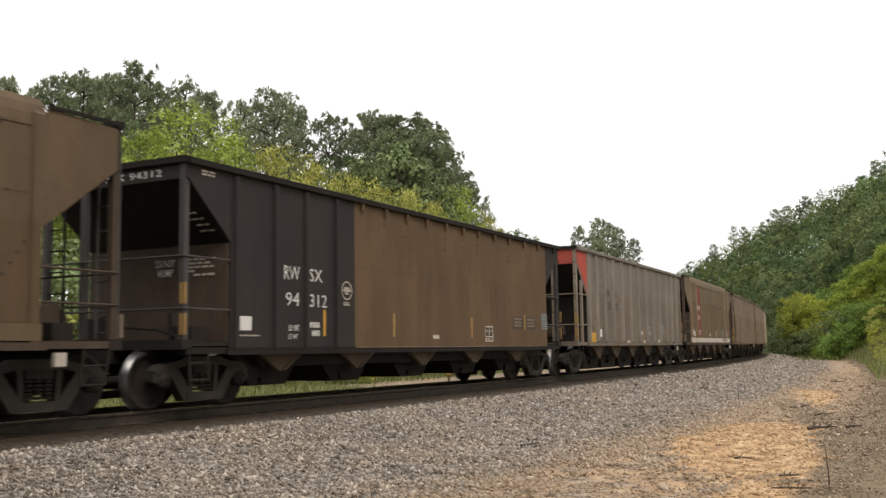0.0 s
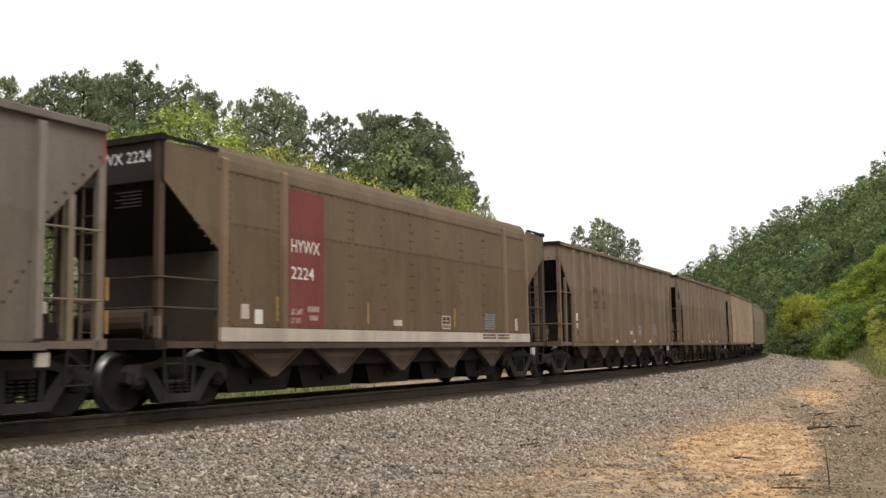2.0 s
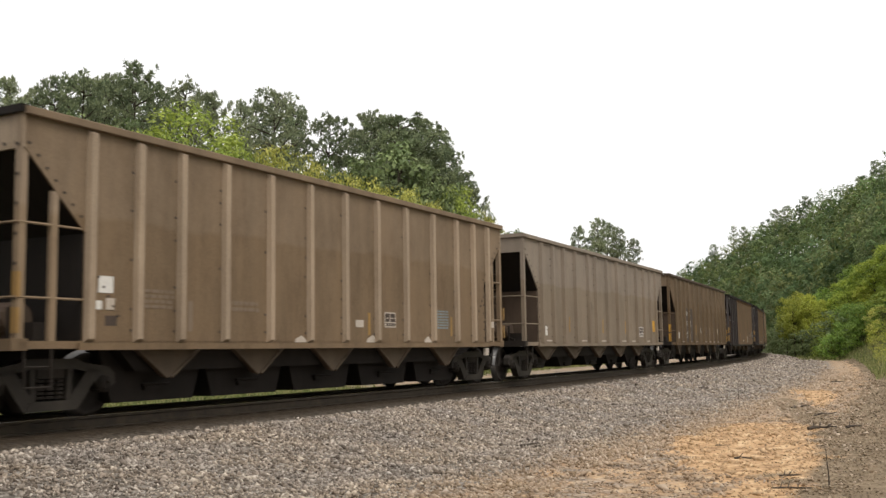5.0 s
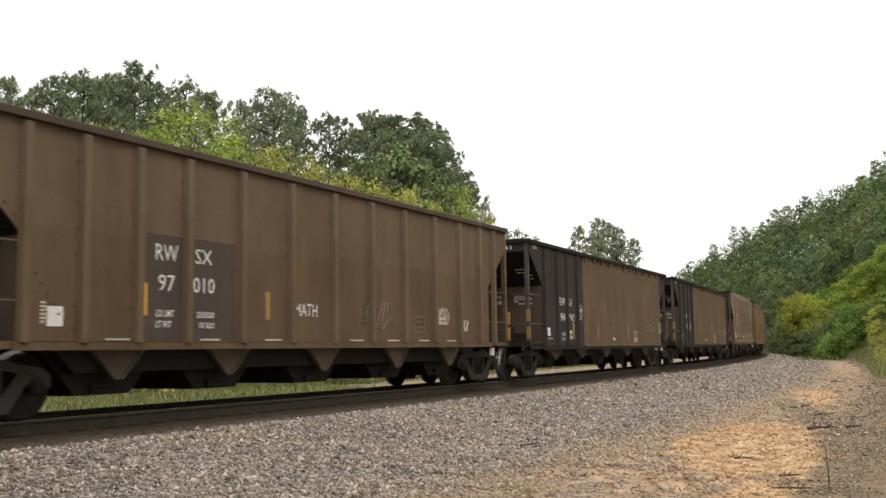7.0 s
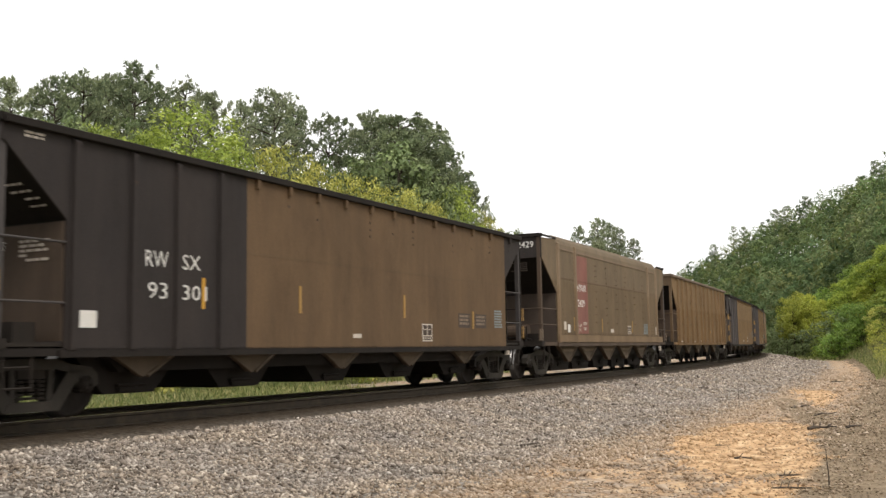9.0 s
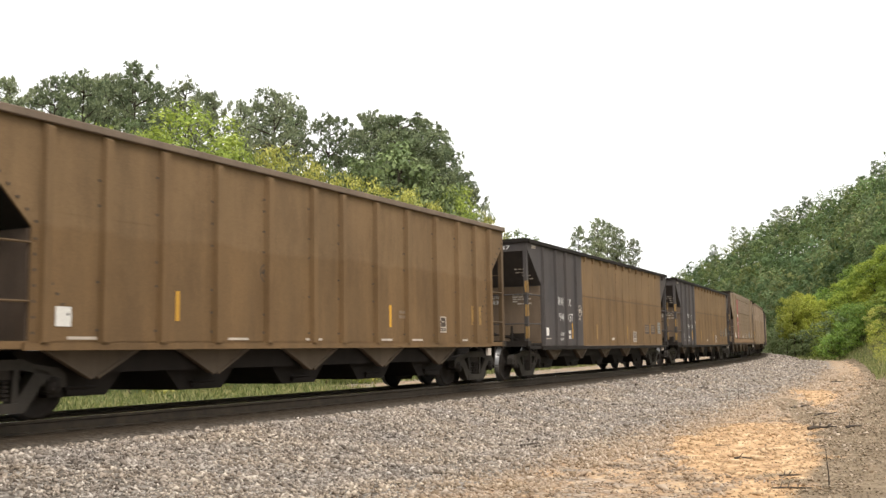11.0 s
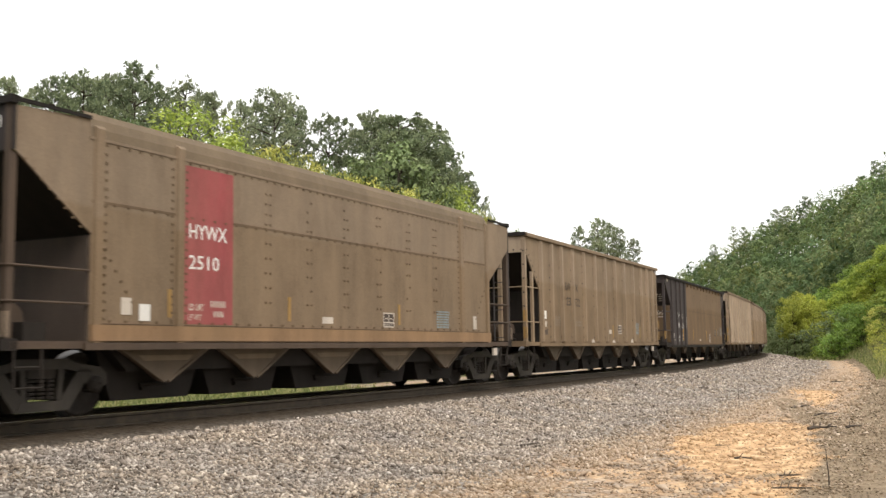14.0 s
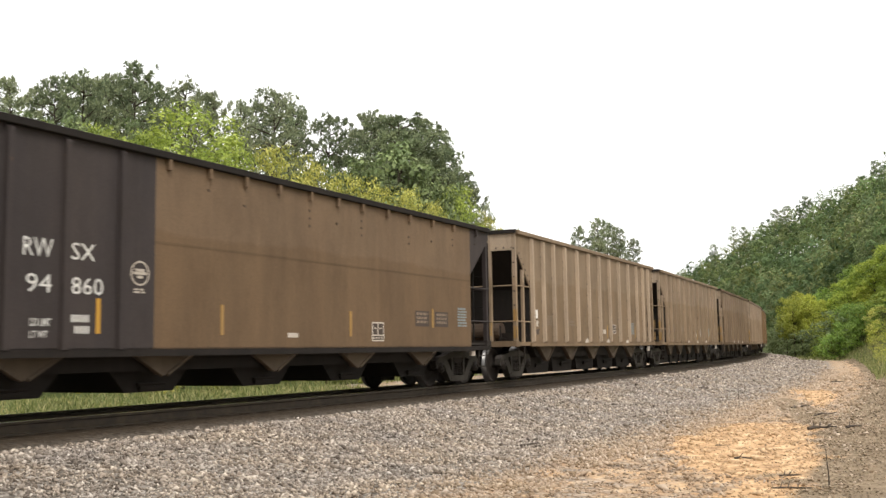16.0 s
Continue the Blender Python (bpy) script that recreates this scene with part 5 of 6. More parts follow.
def grass_blades():
    """Long grass behind the track and at the foot of the bank."""
    gen = np.random.default_rng(17)
    pts = []
    for s0, s1, o0, o1, n, tall in ((12, 30, -11.5, -6.2, 6500, 0.19), (28, 75, -11.5, -9, 3000, 0.3), (48, 118, 8.8, 12.5, 5200, 0.4), (100, 125, 4.6, 9, 1800, 0.3)):
        s, o = gen.uniform(s0, s1, n), gen.uniform(o0, o1, n)
        for a, b in zip(s, o):
            if b > 0 and b < road_edge(a) + 0.25 and a < 96:
                continue
            p = on_track(a, b, ground_z(a, b))
            h, lean, w, t = tall * gen.uniform(0.4, 1.3), gen.normal(0, 0.12, 2), gen.uniform(0.012, 0.03), gen.uniform(0, math.pi)
            dx, dy = w * math.cos(t), w * math.sin(t)
            pts += [(p.x - dx, p.y - dy, p.z - 0.02), (p.x + dx, p.y + dy, p.z - 0.02), (p.x + lean[0] + dx * 0.3, p.y + lean[1] + dy * 0.3, p.z + h), (p.x + lean[0] - dx * 0.3, p.y + lean[1] - dy * 0.3, p.z + h)]
    tagged(new("grass", leaf_mesh("grass", np.array(pts), "straw")), "yellow-green long grass along the railway", "grass", kind="stuff")


M["straw"] = leaf_material("dry_grass", (0.08, 0.1, 0.03), (0.19, 0.22, 0.075), (0.42, 0.37, 0.19))
grass_blades()

# ---- the train ----
K_POSTS = [1.11, 2.16, 3.06, 4.03, 4.94, 5.84, 6.72, 7.62, 8.55, 9.43, 10.29, 11.24, 12.16, 13.18, 14.2, 15.4]
rng = random.Random(21)


def bolt_rows(L, xs, z1, z2, posts, low=1.09):
    """Bolts along the cut edge, the foot of the side and beside the posts."""
    r = [(xs * k / 7 + 0.06, z1 + (z2 - z1) * k / 7 + 0.07) for k in range(8)] + [(L - x, z) for x, z in [(xs * k / 7 + 0.06, z1 + (z2 - z1) * k / 7 + 0.07) for k in range(8)]]
    r += [(xs + 0.05, 1.15 + 0.2 * k) for k in range(7)] + [(L - xs - 0.05, 1.15 + 0.2 * k) for k in range(7)]
    for p in posts[1:-1]:
        r += [(p - 0.11, z) for z in (3.45, 3.25, 2.9, 2.55, 2.2, 1.85, 1.5) if rng.random() < 0.5] + [(p - 0.11, 1.2)]
    r += [(xs + 0.15 + 0.09 * k, 2.05 - 0.13 * k) for k in range(6)] + [(L - xs - 0.15 - 0.09 * k, 2.05 - 0.13 * k) for k in range(6)]
    return r


def clustered(L):
    """Rivet lines of the smooth-sided cars: rows along the laps and short pairs over the inner braces."""
    r = [(1.5 + 0.21 * k, 3.77) for k in range(int((L - 3) / 0.21))]
    r += [(1.3 + 0.3 * k, 1.32) for k in range(int((L - 2.6) / 0.3))]
    r += [(1.4 + 0.26 * k, 2.93) for k in range(int((L - 2.8) / 0.26))]
    for x in (1.5, 2.8, 3.1, 12.26, 12.54):
        r += [(x, 1.35 + 0.12 * k) for k in range(20)]
    for x in (5.1, 6.3, 7.5, 8.7, 9.9, 11.1):
        r += [(x + e, z) for z in (3.55, 3.38, 3.2, 3.03, 2.7, 2.45, 2.2, 1.95, 1.7) for e in (-0.06, 0.06) if rng.random() < 0.85]
    r += [(1.5 + 0.1 * k, 2.3 - 0.14 * k) for k in range(6)] + [(L - 1.5 - 0.1 * k, 2.3 - 0.14 * k) for k in range(6)]
    r += [(0.15 + 0.13 * k, 3.35 - 0.11 * k) for k in range(8)]
    return r


R_POSTS = [1.07, 1.95, 2.82, 3.83, 4.98, 6.13, 7.28, 8.44, 9.6, 10.8, 11.95, 12.85, 13.65]
KINDS = {
    "K": dict(length=15.8, gap=1.7, top=3.87, base=0.925, bay_w=0.6, bay_tip=0.55, side="brown", trim="soot_shade", front="black", front_len=4.7, posts=K_POSTS, post_w=0.12, post_d=0.07,
              cut=1.0, cut_top=3.55, cut_low=2.65, end_posts=(-1.48, 0.62, 1.48), bays=(2.7, 5.2, 7.9, 10.55, 13.2), seam=2.5, seam_tone="umber",
              sill="soot_shade", tank=False, end_post="slate", slope="soot_shade", strip_tone="ochre", strips=(1.15, 1.62), rails=(1.55, 2.35), end="umber_dark", bay="bay_tan", bulkhead="umber_dark", end_plate="black",
              rivets=[(p, z) for p in K_POSTS[5:] for z in (3.42, 3.28, 3.14) if rng.random() < 0.4], rivet_tone="panel"),
    "R": dict(length=14.5, gap=1.5, top=4.03, side="tan", trim="tan", posts=R_POSTS, post="tan_light",
              post_w=0.15, post_d=0.085, cut=1.0, cut_top=3.5, cut_low=2.5, end_posts=(-1.5, -0.78, 0.12, 1.5), corner_stubs=(0.5,), bays=(2.89, 5.04, 7.29, 9.59, 11.89), bay_w=0.67,
              end_post="tan_light", rails=(1.6, 2.55), drop=0.17, drop_w=0.85, strip_tone="ochre", strips=(1.15, 1.6), seam=2.9, end_plate="pale", foot=True, bulkhead="soot_shade", cap="soot_shade", end_sill="tan"),
    "H": dict(length=15.15, gap=1.4, top=4.12, side="mauve", trim="mauve", sill="umber_dark", posts=[1.36, 2.95, 12.4, 13.8], post="tan", post_w=0.18, post_d=0.05, seam_tone="umber", shoulder=1.2, roof="mauve_dark", bay_w=0.92, bay_tip=0.46, bay="bay_tan", bay_band="tan_mid", ladder="slate",
              cut=1.25, cut_top=3.45, cut_low=2.5, end_posts=(-1.48, 0.62, 1.48), bays=(2.98, 5.1, 7.45, 9.75, 12.05), seam=2.95, rails=(1.55, 2.0), slope="soot_shade", end_post="umber_dark",
              end="umber_dark", cap="soot_shade", end_plate="black", bulkhead="panel", drop=0.2, drop_w=0.8, strip_tone="faded_tan", strips=(1.1,)),
    "B": dict(length=15.95, gap=1.6, top=3.98, side="umber", trim="umber_dark", posts=[1.13, 2.08, 3.07, 4.08, 5.36, 6.7, 8.02, 9.35, 10.65, 11.99, 13.23, 14.3, 15.1], post="mauve_dark",
              post_w=0.16, post_d=0.09, cut=1.1, cut_top=3.45, cut_low=2.4, end_posts=(-1.5, 0.4, 1.5), bays=(3.0, 5.4, 8.1, 10.8, 13.2), rails=(1.55, 2.3), end_post="umber", end_plate="tan",
              bulkhead="umber_dark", strips=(1.1, 1.5)),
    "C": dict(length=15.5, gap=1.5, top=3.99, side="beige", trim="beige", posts=[1.2, 2.15, 3.1, 4.2, 5.5, 6.28, 7.54, 8.8, 10.06, 11.36, 12.43, 13.38, 14.28], post="beige",
              post_w=0.17, post_d=0.09, cut=1.0, cut_top=3.5, cut_low=2.5, end_posts=(-1.5, -0.5, 0.5, 1.5), bays=(2.3, 4.8, 7.44, 9.96, 12.45), bay_w=0.85, bay_tip=0.55, seam=2.75, rails=(1.55, 2.3), bulkhead="umber_dark"),
}
KINDS["G"] = dict(KINDS["R"], length=14.9, side="grey", trim="grey", posts=[1.07, 1.95, 2.84, 3.91, 5.04, 6.2, 7.35, 8.46, 9.6, 10.75, 11.9, 12.95, 13.85], post="grey_light", end_post="beige",
                  end_plate="red", seam=None, bays=(2.94, 5.09, 7.34, 9.64, 11.99), bay_w=0.67, end_sill="grey")
KINDS["Q"] = dict(KINDS["R"], side="tan_dark", trim="tan_dark", post="tan_mid", end_post="tan_dark", end_plate="tan_light", end_sill="tan_dark")
KINDS["I"] = dict(KINDS["H"], side="mauve_dark", trim="mauve_dark")
KINDS["E"] = dict(KINDS["H"], side="umber", trim="umber", roof="umber", post="umber", bay="bay_dark")
KINDS["S"] = dict(KINDS["H"], length=14.6, side="mauve_dark", posts=[1.36, 2.95, 11.9, 13.2], bays=(2.9, 4.95, 7.2, 9.4, 11.6))
KINDS["N"] = dict(KINDS["K"], length=16.1, gap=1.5)
KINDS["L"] = dict(KINDS["N"], side="khaki", front="slate", end_post="slate", end_plate="slate", slope="slate", bulkhead="tan_dark", ribs=True, strips=(1.15, 1.75, 2.4))
KINDS["J"] = dict(KINDS["N"], side="russet", front="char", end_post="char", end_plate="char", slope="char", bulkhead="umber", strips=(1.2,))
KINDS["D"] = dict(KINDS["C"], side="khaki", trim="tan_dark", post="khaki", end="umber", bay="bay_tan", posts=[1.2, 2.2, 3.3, 4.5, 5.8, 7.1, 8.05, 9.28, 10.52, 11.8, 12.88, 13.8, 14.6])
KINDS["W"] = dict(KINDS["R"], post="pale", side="tan", seam=None)
KINDS["U"] = dict(KINDS["R"], side="umber", post="mauve", trim="umber", seam=None)
for k in ("R", "Q", "G", "W", "U", "C", "D", "B"):
    d = KINDS[k]
    d["rivets"] = bolt_rows(d["length"], d["cut"], d["cut_top"], d["cut_low"], d["posts"])
    if k == "C":
        d["rivets"] += [(1.2 + 0.2 * n, 3.82) for n in range(66)]
KINDS["H"]["rivet_tone"] = KINDS["I"]["rivet_tone"] = "umber"
KINDS["E"]["rivet_tone"], KINDS["E"]["rivets"] = "panel", clustered(15.15)
KINDS["H"]["rivets"] = KINDS["I"]["rivets"] = clustered(15.15)
KINDS["S"]["rivet_tone"], KINDS["S"]["rivets"] = "umber", clustered(14.6)
# kind and the place of each leading end at 8 s
TRAIN = [("E", -142.2), ("K", -125.7), ("G", -108.2), ("I", -92.2), ("Q", -75.68), ("Q", -59.7), ("W", -43.4), ("C", -27.3), ("B", -10.25), ("K", 7.3), ("N", 24.9),
         ("S", 42.6), ("D", 58.8), ("L", 76.0), ("L", 94.12), ("H", 111.35), ("R", 127.7), ("J", 143.8), ("W", 161.7), ("R", 177.5), ("U", 193.5), ("R", 209.6), ("D", 225.6),
         ("R", 242.6), ("R", 258.6), ("K", 274.7), ("R", 292.2)]
LABEL = {"J": "worn black and brown steel coal hopper car on the rails", "L": "black and khaki-brown steel coal hopper car on the rails", "N": "long black and dusty brown steel coal hopper car", "K": "black and dusty brown steel coal hopper car on the rails", "R": "tan ribbed steel coal hopper car on the rails",
         "G": "grey ribbed coal hopper car with red end panels", "H": "faded brown smooth-sided coal hopper car with rounded top edge",
         "B": "dark brown ribbed coal hopper car with a dark lettering panel", "C": "beige broad-ribbed coal hopper car", "D": "brown broad-ribbed dusty coal hopper car",
         "S": "greyish brown smooth-sided coal hopper car with a faded stripe", "W": "dusty brown coal hopper car with pale ribs", "E": "dark brown smooth-sided coal hopper car with rounded top edge", "I": "dull brown smooth-sided coal hopper car with rounded top edge", "Q": "dull tan ribbed steel coal hopper car on the rails", "U": "greyish brown ribbed coal hopper car"}
first, cars = {}, []
for kind, place in TRAIN:
    if kind not in first:
        first[kind] = make_car(KINDS[kind])
        car = first[kind]
        tagged(car, LABEL[kind], "hopper car", "cars of the train")
    else:
        car = copy_thing(first[kind], Matrix())
    cars.append((car, kind, place))


# ---- what is painted on each car ----
def paint_k(car, a, b, high=False):
    lettering(car, "RW", 2.42, 2.88, 2.13, 2.37, "white")
    lettering(car, "SX", 3.18, 3.58, 2.13, 2.36, "white")
    lettering(car, a, 2.47, 2.87, 1.67, 1.91, "white")
    lettering(car, b, 3.19, 3.73, 1.67, 1.9, "white")
    if not high:
        lettering(car, "LD LMT", 2.55, 2.87, 1.24, 1.34, "white")
        lettering(car, "LT WT", 2.55, 2.82, 1.09, 1.18, "white")
        bars(car, 3.2, 3.53, 1.24, 1.4, 1, "white", seed=1, digits=True)
        bars(car, 3.26, 3.53, 1.09, 1.25, 1, "white", seed=2, digits=True)
        ring(car, 4.41, 2.02, 0.18, "cream")
        bars(car, 4.3, 4.52, 1.72, 1.8, 2, "cream", seed=7)
        bars(car, 1.2, 1.75, 1.12, 1.16, 1, "cream", seed=9)
    up = 0.4 if high else 0.0
    for x in (3.62, 6.15, 9.85):
        plate(car, "reflector_strip", x, x + 0.07, 1.15 + up, 1.63 + up, "ochre" if x > 4 else "yellow", 0.008)
    plate(car, "placard", 1.24, 1.53, 1.23, 1.46, "white", 0.01, label="small white card on the side sheet")
    boxed(car, 10.65, 11.1, 1.06, 1.44, "cream")
    if a == "94" and b != "860":
        for x in KINDS["K"]["bays"]:
            plate(car, "reflector_strip", x - 0.16, x + 0.16, 0.85, 0.89, "ochre", 0.006, y=-1.305)
        # A pale strip paints the highlight along the sill's lower edge.
        plate(car, "sill_edge", 4.7, 14.7, 0.937, 0.951, "tan_light", 0.056)
    for x0 in (12.4, 13.3):
        plate(car, "stencil_ground", x0, x0 + 0.62, 1.38, 1.72, "panel", 0.003)
        bars(car, x0 + 0.06, x0 + 0.54, 1.42, 1.68, 3, "faded_tan", seed=int(x0))
    bars(car, 14.4, 14.85, 1.38, 1.84, 7, "faded_blue", seed=12)
    plate(car, "reflector_strip", 13.14, 13.22, 1.36, 1.78, "ochre", 0.008)
    bars(car, 0.3, 0.62, 3.62, 3.72, 2, "cream", seed=6)
    plate(car, "stencil_ground", 7.9, 8.2, 1.12, 1.2, "cream", 0.003)
    end_lettering(car, "RWSX " + a + b, 0.5, -1.05, 3.61, 3.72, "white")
    end_lettering(car, "DO NOT", 0.0, -0.42, 2.3, 2.42, "white", x=0.962)
    end_lettering(car, "HUMP", -0.05, -0.38, 2.14, 2.26, "white", x=0.962)
    end_bars(car, -0.7, -1.3, 2.1, 2.42, 5, "cream", seed=3)
    end_bars(car, -0.95, -1.42, 2.78, 3.12, 4, "cream", x=0.46, slope=1.1, seed=4)


def paint_r(car, a, b, tone="ink", cards=True):
    if a:
        for t, x0, x1, z0, z1 in (("RW", 3.2, 3.66, 2.6, 2.84), ("SX", 4.0, 4.4, 2.6, 2.84), (a, 3.28, 3.68, 2.15, 2.4), (b, 4.0, 4.56, 2.15, 2.4)):
            lettering(car, t, x0, x1, z0, z1, tone)
        end_lettering(car, "RWSX", -0.24, -0.68, 3.76, 3.89, "faded")
        end_lettering(car, a + b, -0.24, -0.68, 3.57, 3.7, "faded")
    if cards:
        plate(car, "placard", 1.24, 1.5, 1.71, 1.94, "white", 0.01, label="small white card on the side sheet")
        plate(car, "placard", 1.38, 1.53, 1.48, 1.64, "cream", 0.01)
        plate(car, "placard", 1.2, 1.3, 1.48, 1.6, "white", 0.01)
        plate(car, "stencil_ground", 1.37, 1.58, 1.26, 1.4, "panel", 0.004)
    plate(car, "reflector_strip", 3.0, 3.1, 1.2, 1.66, "faded_tan", 0.005)
    bars(car, 2.05, 2.7, 1.5, 1.8, 4, "faded_tan", seed=2)
    bars(car, 3.95, 4.7, 1.5, 1.7, 2, "faded_tan", seed=3)
    plate(car, "stencil_ground", 7.67, 7.95, 1.33, 1.47, "cream", 0.004)
    boxed(car, 8.74, 9.18, 1.34, 1.65, "cream")
    bars(car, 10.95, 11.55, 1.32, 1.75, 7, "faded_blue", seed=5)
    for x in (8.12, 11.66):
        plate(car, "reflector_strip", x, x + 0.08, 1.18, 1.62, "ochre", 0.005)
    plate(car, "placard", 13.85, 14.02, 1.4, 1.55, "cream", 0.01)
    for x in (5.7, 8.05, 10.4):
        w, h = rng.uniform(0.3, 0.46), rng.uniform(0.1, 0.15)
        bm = fresh()
        prism(bm, [(x, 1.035), (x + w, 1.035), (x + w * 0.9, 1.035 + 0.4 * h), (x + w * 0.55, 1.035 + h), (x + w * 0.1, 1.035 + 0.5 * h)], -HW - 0.006, -HW + 0.001)
        part("paint_patch", bm, "cream", car, "pale paint patch")


def paint_h(car, number, sill, stripe="crimson"):
    plate(car, "painted_stripe", 3.05, 4.18, 1.31, 3.74, stripe, 0.004, label="faded crimson vertical stripe")
    lettering(car, "HYWX", 3.16, 4.03, 2.62, 2.85, "white")
    if number:
        lettering(car, number, 3.16, 3.85, 2.15, 2.37, "white")
    lettering(car, "LD LMT", 3.16, 3.5, 1.52, 1.62, "cream")
    lettering(car, "LT WT", 3.16, 3.44, 1.37, 1.46, "cream")
    bars(car, 3.66, 4.0, 1.52, 1.68, 1, "cream", seed=1, digits=True)
    bars(car, 3.72, 4.0, 1.37, 1.52, 1, "cream", seed=2, digits=True)
    plate(car, "side_sill_band", 1.26, 13.9, 1.05, 1.27, sill, 0.056)
    plate(car, "sill_seam", 1.46, 13.7, 1.275, 1.29, "rust", 0.004)
    if sill == "cream":
        for x in (10.9, 11.8):
            lines = bars(car, x, x + 0.75, 1.1, 1.24, 2, "panel", seed=int(x))
            lines.location.y = -0.054
    for x in (2.72, 5.66, 9.45):
        plate(car, "reflector_strip", x, x + 0.08, 1.4, 1.82, "ochre", 0.008)
    boxed(car, 8.85, 9.27, 1.34, 1.64, "cream")
    bars(car, 11.15, 11.75, 1.34, 1.74, 7, "faded_blue", seed=8)
    plate(car, "placard", 2.15, 2.36, 1.34, 1.58, "white", 0.01, label="small white card on the side sheet")
    plate(car, "placard", 1.8, 2.0, 1.42, 1.66, "cream", 0.01)
    plate(car, "placard", 13.0, 13.18, 1.35, 1.66, "cream", 0.01)
    plate(car, "stencil_ground", 6.7, 7.05, 1.38, 1.5, "cream", 0.003)
    end_lettering(car, ("HYWX " + number).strip(), 0.0, -1.34, 3.74, 3.92, "white")
    bm = fresh()
    for k in range(5):
        box(bm, -0.002, 0.004, -1.12, -0.6 - 0.12 * (k % 2), 3.3 - 0.055 * k, 3.318 - 0.055 * k)
    part("stencil", bm, "faded", car)


def paint_b(car):
    plate(car, "lettering_panel", 3.16, 5.22, 1.07, 2.62, "panel", 0.003, label="dark square lettering panel")
    for t, x0, x1, z0, z1 in (("RW", 3.43, 3.89, 2.24, 2.48), ("SX", 4.27, 4.65, 2.24, 2.47), ("97", 3.49, 3.83, 1.79, 2.03), ("010", 4.23, 4.71, 1.79, 2.03),
                              ("LD LMT", 3.45, 3.82, 1.41, 1.51), ("LT WT", 3.45, 3.76, 1.25, 1.35), ("235500", 4.31, 4.71, 1.41, 1.5), ("50500", 4.37, 4.71, 1.25, 1.34), ("MATH", 6.83, 7.5, 1.5, 1.72)):
        lettering(car, t, x0, x1, z0, z1, "white")
    plate(car, "placard", 1.52, 1.77, 1.24, 1.5, "white", 0.01, label="small white card on the side sheet")
    bars(car, 1.42, 1.5, 1.26, 1.56, 6, "cream", seed=3)
    plate(car, "reflector_strip", 3.19, 3.27, 1.42, 1.89, "yellow", 0.008)
    plate(car, "reflector_strip", 6.0, 6.12, 1.42, 1.89, "ochre", 0.006)
    bars(car, 9.0, 9.6, 1.35, 1.8, 5, "panel", seed=13)
    boxed(car, 11.1, 11.55, 1.25, 1.6, "tan")
    bars(car, 12.2, 12.6, 1.4, 1.6, 2, "cream", seed=14)
    for x in (2.5, 4.4, 6.0, 8.6, 10.0, 11.3, 12.6):
        plate(car, "reflector_strip", x, x + 0.45, 1.06, 1.09, "cream", 0.008)
    end_lettering(car, "RWSX 97010", 0.3, -1.2, 3.62, 3.74, "faded")


def paint_c(car, tone):
    boxed(car, 11.75, 12.3, 1.26, 1.62, "white" if tone == "yellow" else "cream")
    plate(car, "yellow_card", 13.62, 14.14, 1.46, 1.9, tone, 0.006, label="yellow painted notice")
    bars(car, 13.68, 14.1, 1.5, 1.86, 5, "ochre", seed=4)
    ring(car, 5.75, 2.2, 0.16, "faded")
    for x in (3.6, 7.05, 9.8):
        plate(car, "reflector_strip", x, x + 0.08, 1.35, 1.8, "ochre" if tone == "yellow" else "yellow", 0.006)
    for x in (1.6, 4.8, 6.9, 9.4, 10.7, 12.9):
        plate(car, "reflector_strip", x, x + 0.5, 1.07, 1.11, "cream", 0.006)
    bars(car, 10.2, 10.7, 1.5, 1.7, 2, "faded_tan", seed=5)
    plate(car, "placard", 1.4, 1.65, 1.24, 1.5, "white", 0.01)


marks = {1: ("94", "312"), 9: ("94", "741"), 10: ("93", "301"), 13: ("94", "937"), 14: ("94", "604"), 17: ("94", "860")}
for i, (a, b) in marks.items():
    paint_k(cars[i][0], a, b, i == 10)
for i, (a, b) in {4: ("23", "232"), 5: ("23", "321"), 16: ("23", "022")}.items():
    paint_r(cars[i][0], a, b)
for i in (6, 18, 19, 20, 21, 23, 24, 26):
    paint_r(cars[i][0], "", "")
paint_r(cars[2][0], "25", "227", cards=False)
plate(cars[2][0], "placard", 2.32, 2.52, 1.22, 1.48, "white", 0.01, label="small white card on the side sheet")
bars(cars[2][0], 1.4, 1.62, 1.42, 1.56, 2, "faded", seed=4)
plate(cars[2][0], "yellow_card", 1.22, 1.84, 1.05, 1.36, "yellow", 0.005, label="yellow painted corner of the side")
for end, x0, x1 in (("front", 0.04, 1.0),):
    bm = fresh()
    prism(bm, [(x0, 3.9), (x0, 3.56), (x1, 2.62), (x1, 3.9)], -HW - 0.004, -HW + 0.001)
    part("red_end_panel", bm, "red", cars[2][0], "faded red painted corner of the side")
end_lettering(cars[2][0], "RWSX", -0.22, -0.7, 3.76, 3.9, "white", x=-0.04)
end_lettering(cars[2][0], "25227", -0.22, -0.7, 3.57, 3.71, "white", x=-0.04)
for i, (number, *look_of) in {0: ("", "mauve_dark"), 3: ("2224", "cream", "maroon"), 11: ("2429", "tan", "rose"), 15: ("2510", "sienna")}.items():
    paint_h(cars[i][0], number, *look_of)
paint_b(cars[8][0])
scrawl(cars[8][0], 9.0, 10.2, 1.3, 1.85, "faded_tan", 3)
scrawl(cars[8][0], 12.1, 12.7, 1.45, 1.8, "cream", 5)
scrawl(cars[8][0], 13.3, 13.7, 1.3, 1.55, "cream", 8)
paint_c(cars[7][0], "yellow")
paint_c(cars[12][0], "ochre")
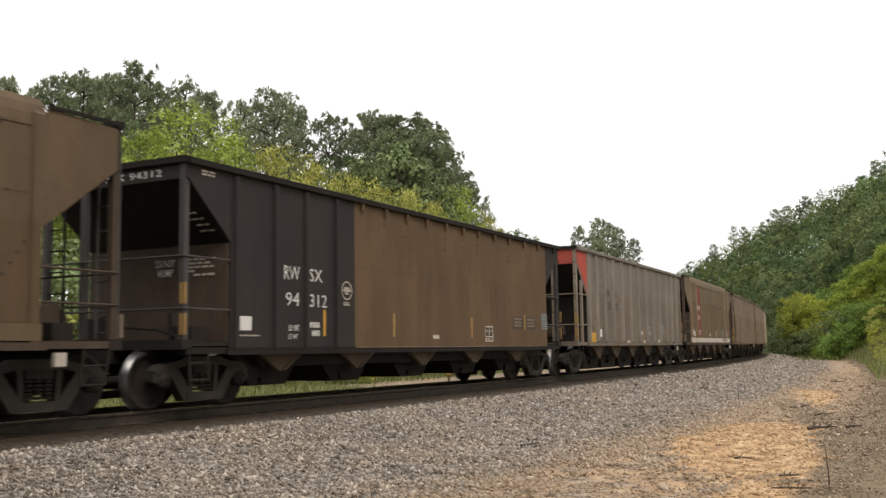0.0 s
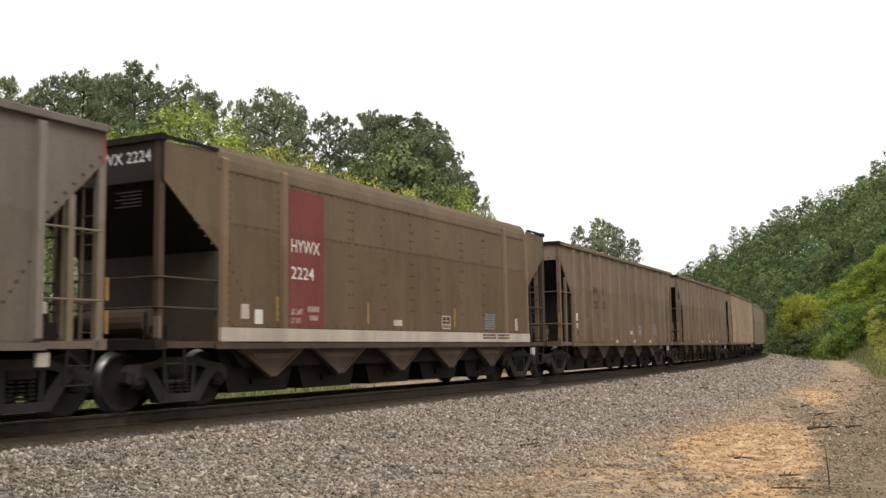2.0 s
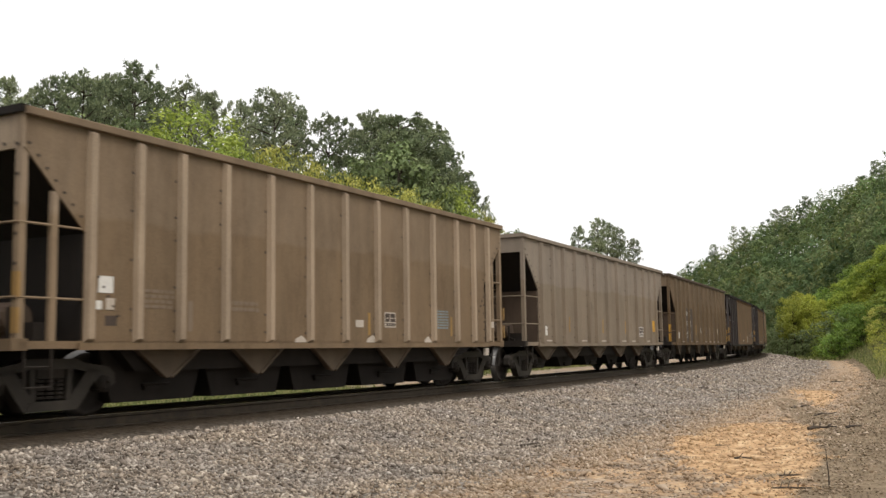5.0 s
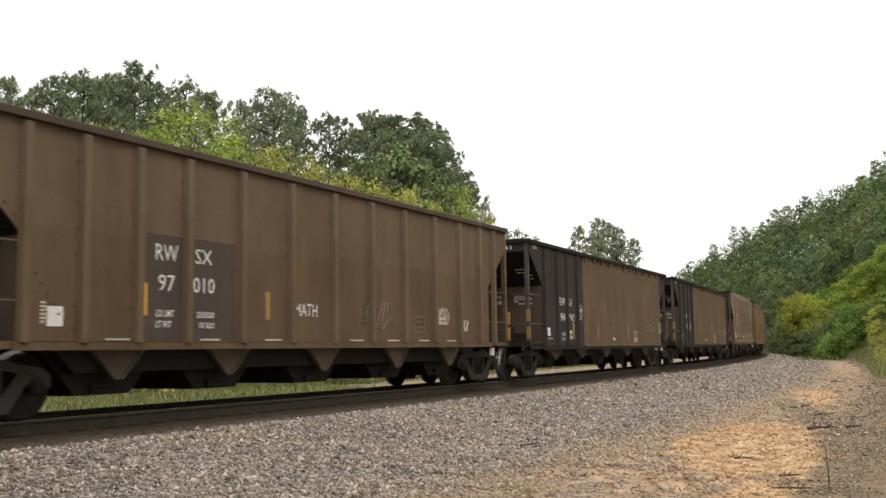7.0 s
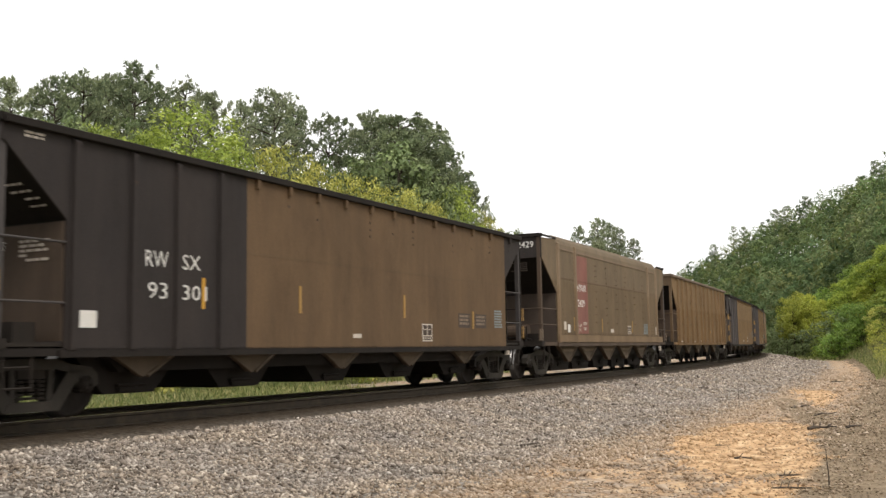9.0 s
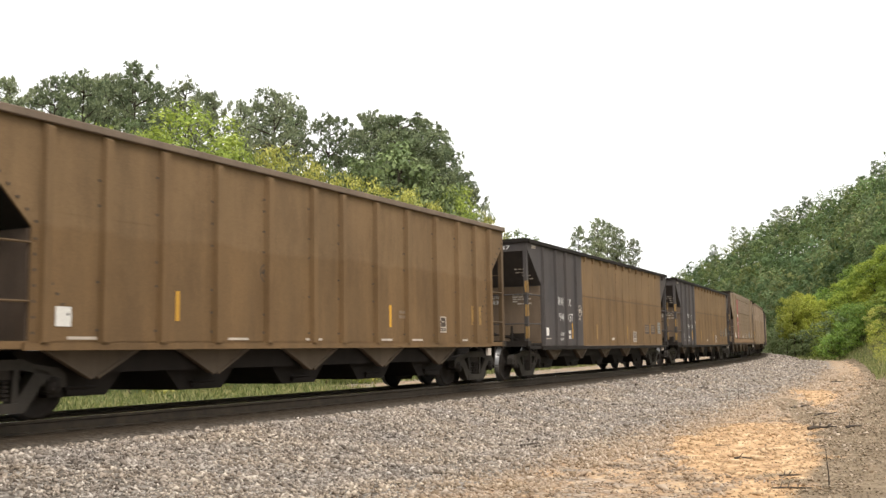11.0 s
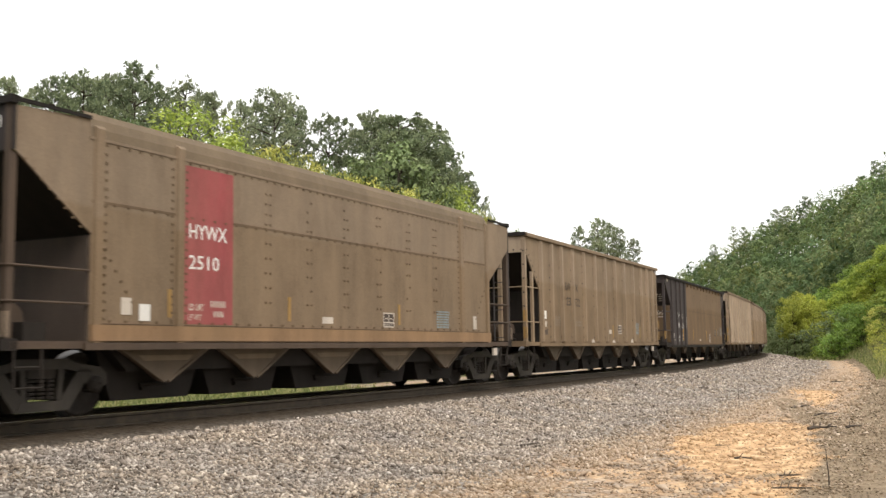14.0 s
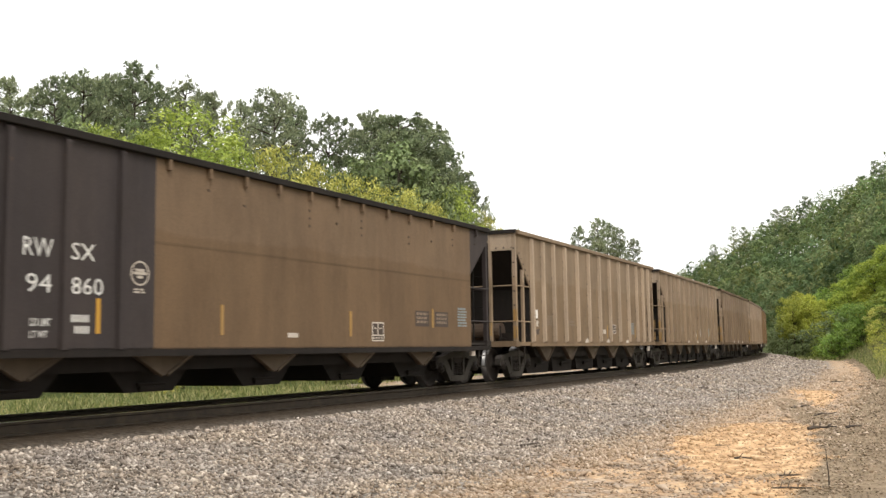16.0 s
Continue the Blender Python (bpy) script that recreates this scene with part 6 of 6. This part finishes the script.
paint_c(cars[22][0], "ochre")


# ---- a bird that crosses the sky ----
bird = tagged(new("bird"), "small dark bird flying across the white sky", "bird")
bird.scale = (0.25, 0.25, 0.25)
bm = fresh()
lathe(bm, [(0.01, -0.2), (0.05, -0.12), (0.06, 0.0), (0.045, 0.1), (0.02, 0.17)], 8)
part("body", bm, "soot_shade", bird)
BIRD = [(0, pose(10.00, -32.00, 4.00, 15, 0, 17.8)), (1.5, pose(8.60, -9.50, 2.60, 15, 0, 17.8)), (2.2, pose(7.73, 0.69, 3.00, 15, 0, 17.8)), (2.3, pose(7.35, 1.88, 3.60, 15, 0, 17.8)), (2.6, pose(6.20, 5.47, 5.41, 15, 0, 17.8)), (16, pose(-4.15, 157.77, 41.68, 15, 0, 17.8))]
wings = []
for e in (-1, 1):
    bm = fresh()
    v = [bm.verts.new(p) for p in ((0, -0.08, 0.02), (0, 0.1, 0.02), (e * 0.2, 0.09, 0.03), (e * 0.42, 0.0, 0.02), (e * 0.2, -0.07, 0.03))]
    bm.faces.new(v)
    bmesh.ops.solidify(bm, geom=bm.faces[:], thickness=0.012)
    w = part("wing", bm, "soot_shade", bird)
    wings.append((w, e))


# ---- motion ----
def car_pose(place, length, t):
    """Both bogies sit on the arc; the car's origin is its leading end."""
    s = place - rolled(t)
    p, q = on_track(s + 0.87), on_track(s + length - 0.87)
    d = (q - p).normalized()
    o = p - d * 0.87
    return pose(o.x, o.y, 0, -math.degrees(LEAN), 0, math.degrees(math.atan2(d.y, d.x)))


def motions():
    times = [k * 0.5 for k in range(33)]
    walk(bird, BIRD)
    for w, e in wings:
        walk(w, [(k * 0.1, pose(0, 0, 0, 0, e * (-35 if k % 2 else 30), 0)) for k in range(161)])
    for car, kind, place in cars:
        walk(car, [(t, car_pose(place, KINDS[kind]["length"], t)) for t in times])
        for bogie in [b for b in car.children if b.name.startswith("bogie")]:
            for ws in [w for w in bogie.children if w.name.startswith("wheelset")]:
                at = ws.location.copy()
                walk(ws, [(k / FPS, pose(at.x, at.y, at.z) @ Matrix.Rotation(-rolled(k / FPS) / WHEEL, 4, "Y")) for k in range(16 * FPS + 1)])


motions()
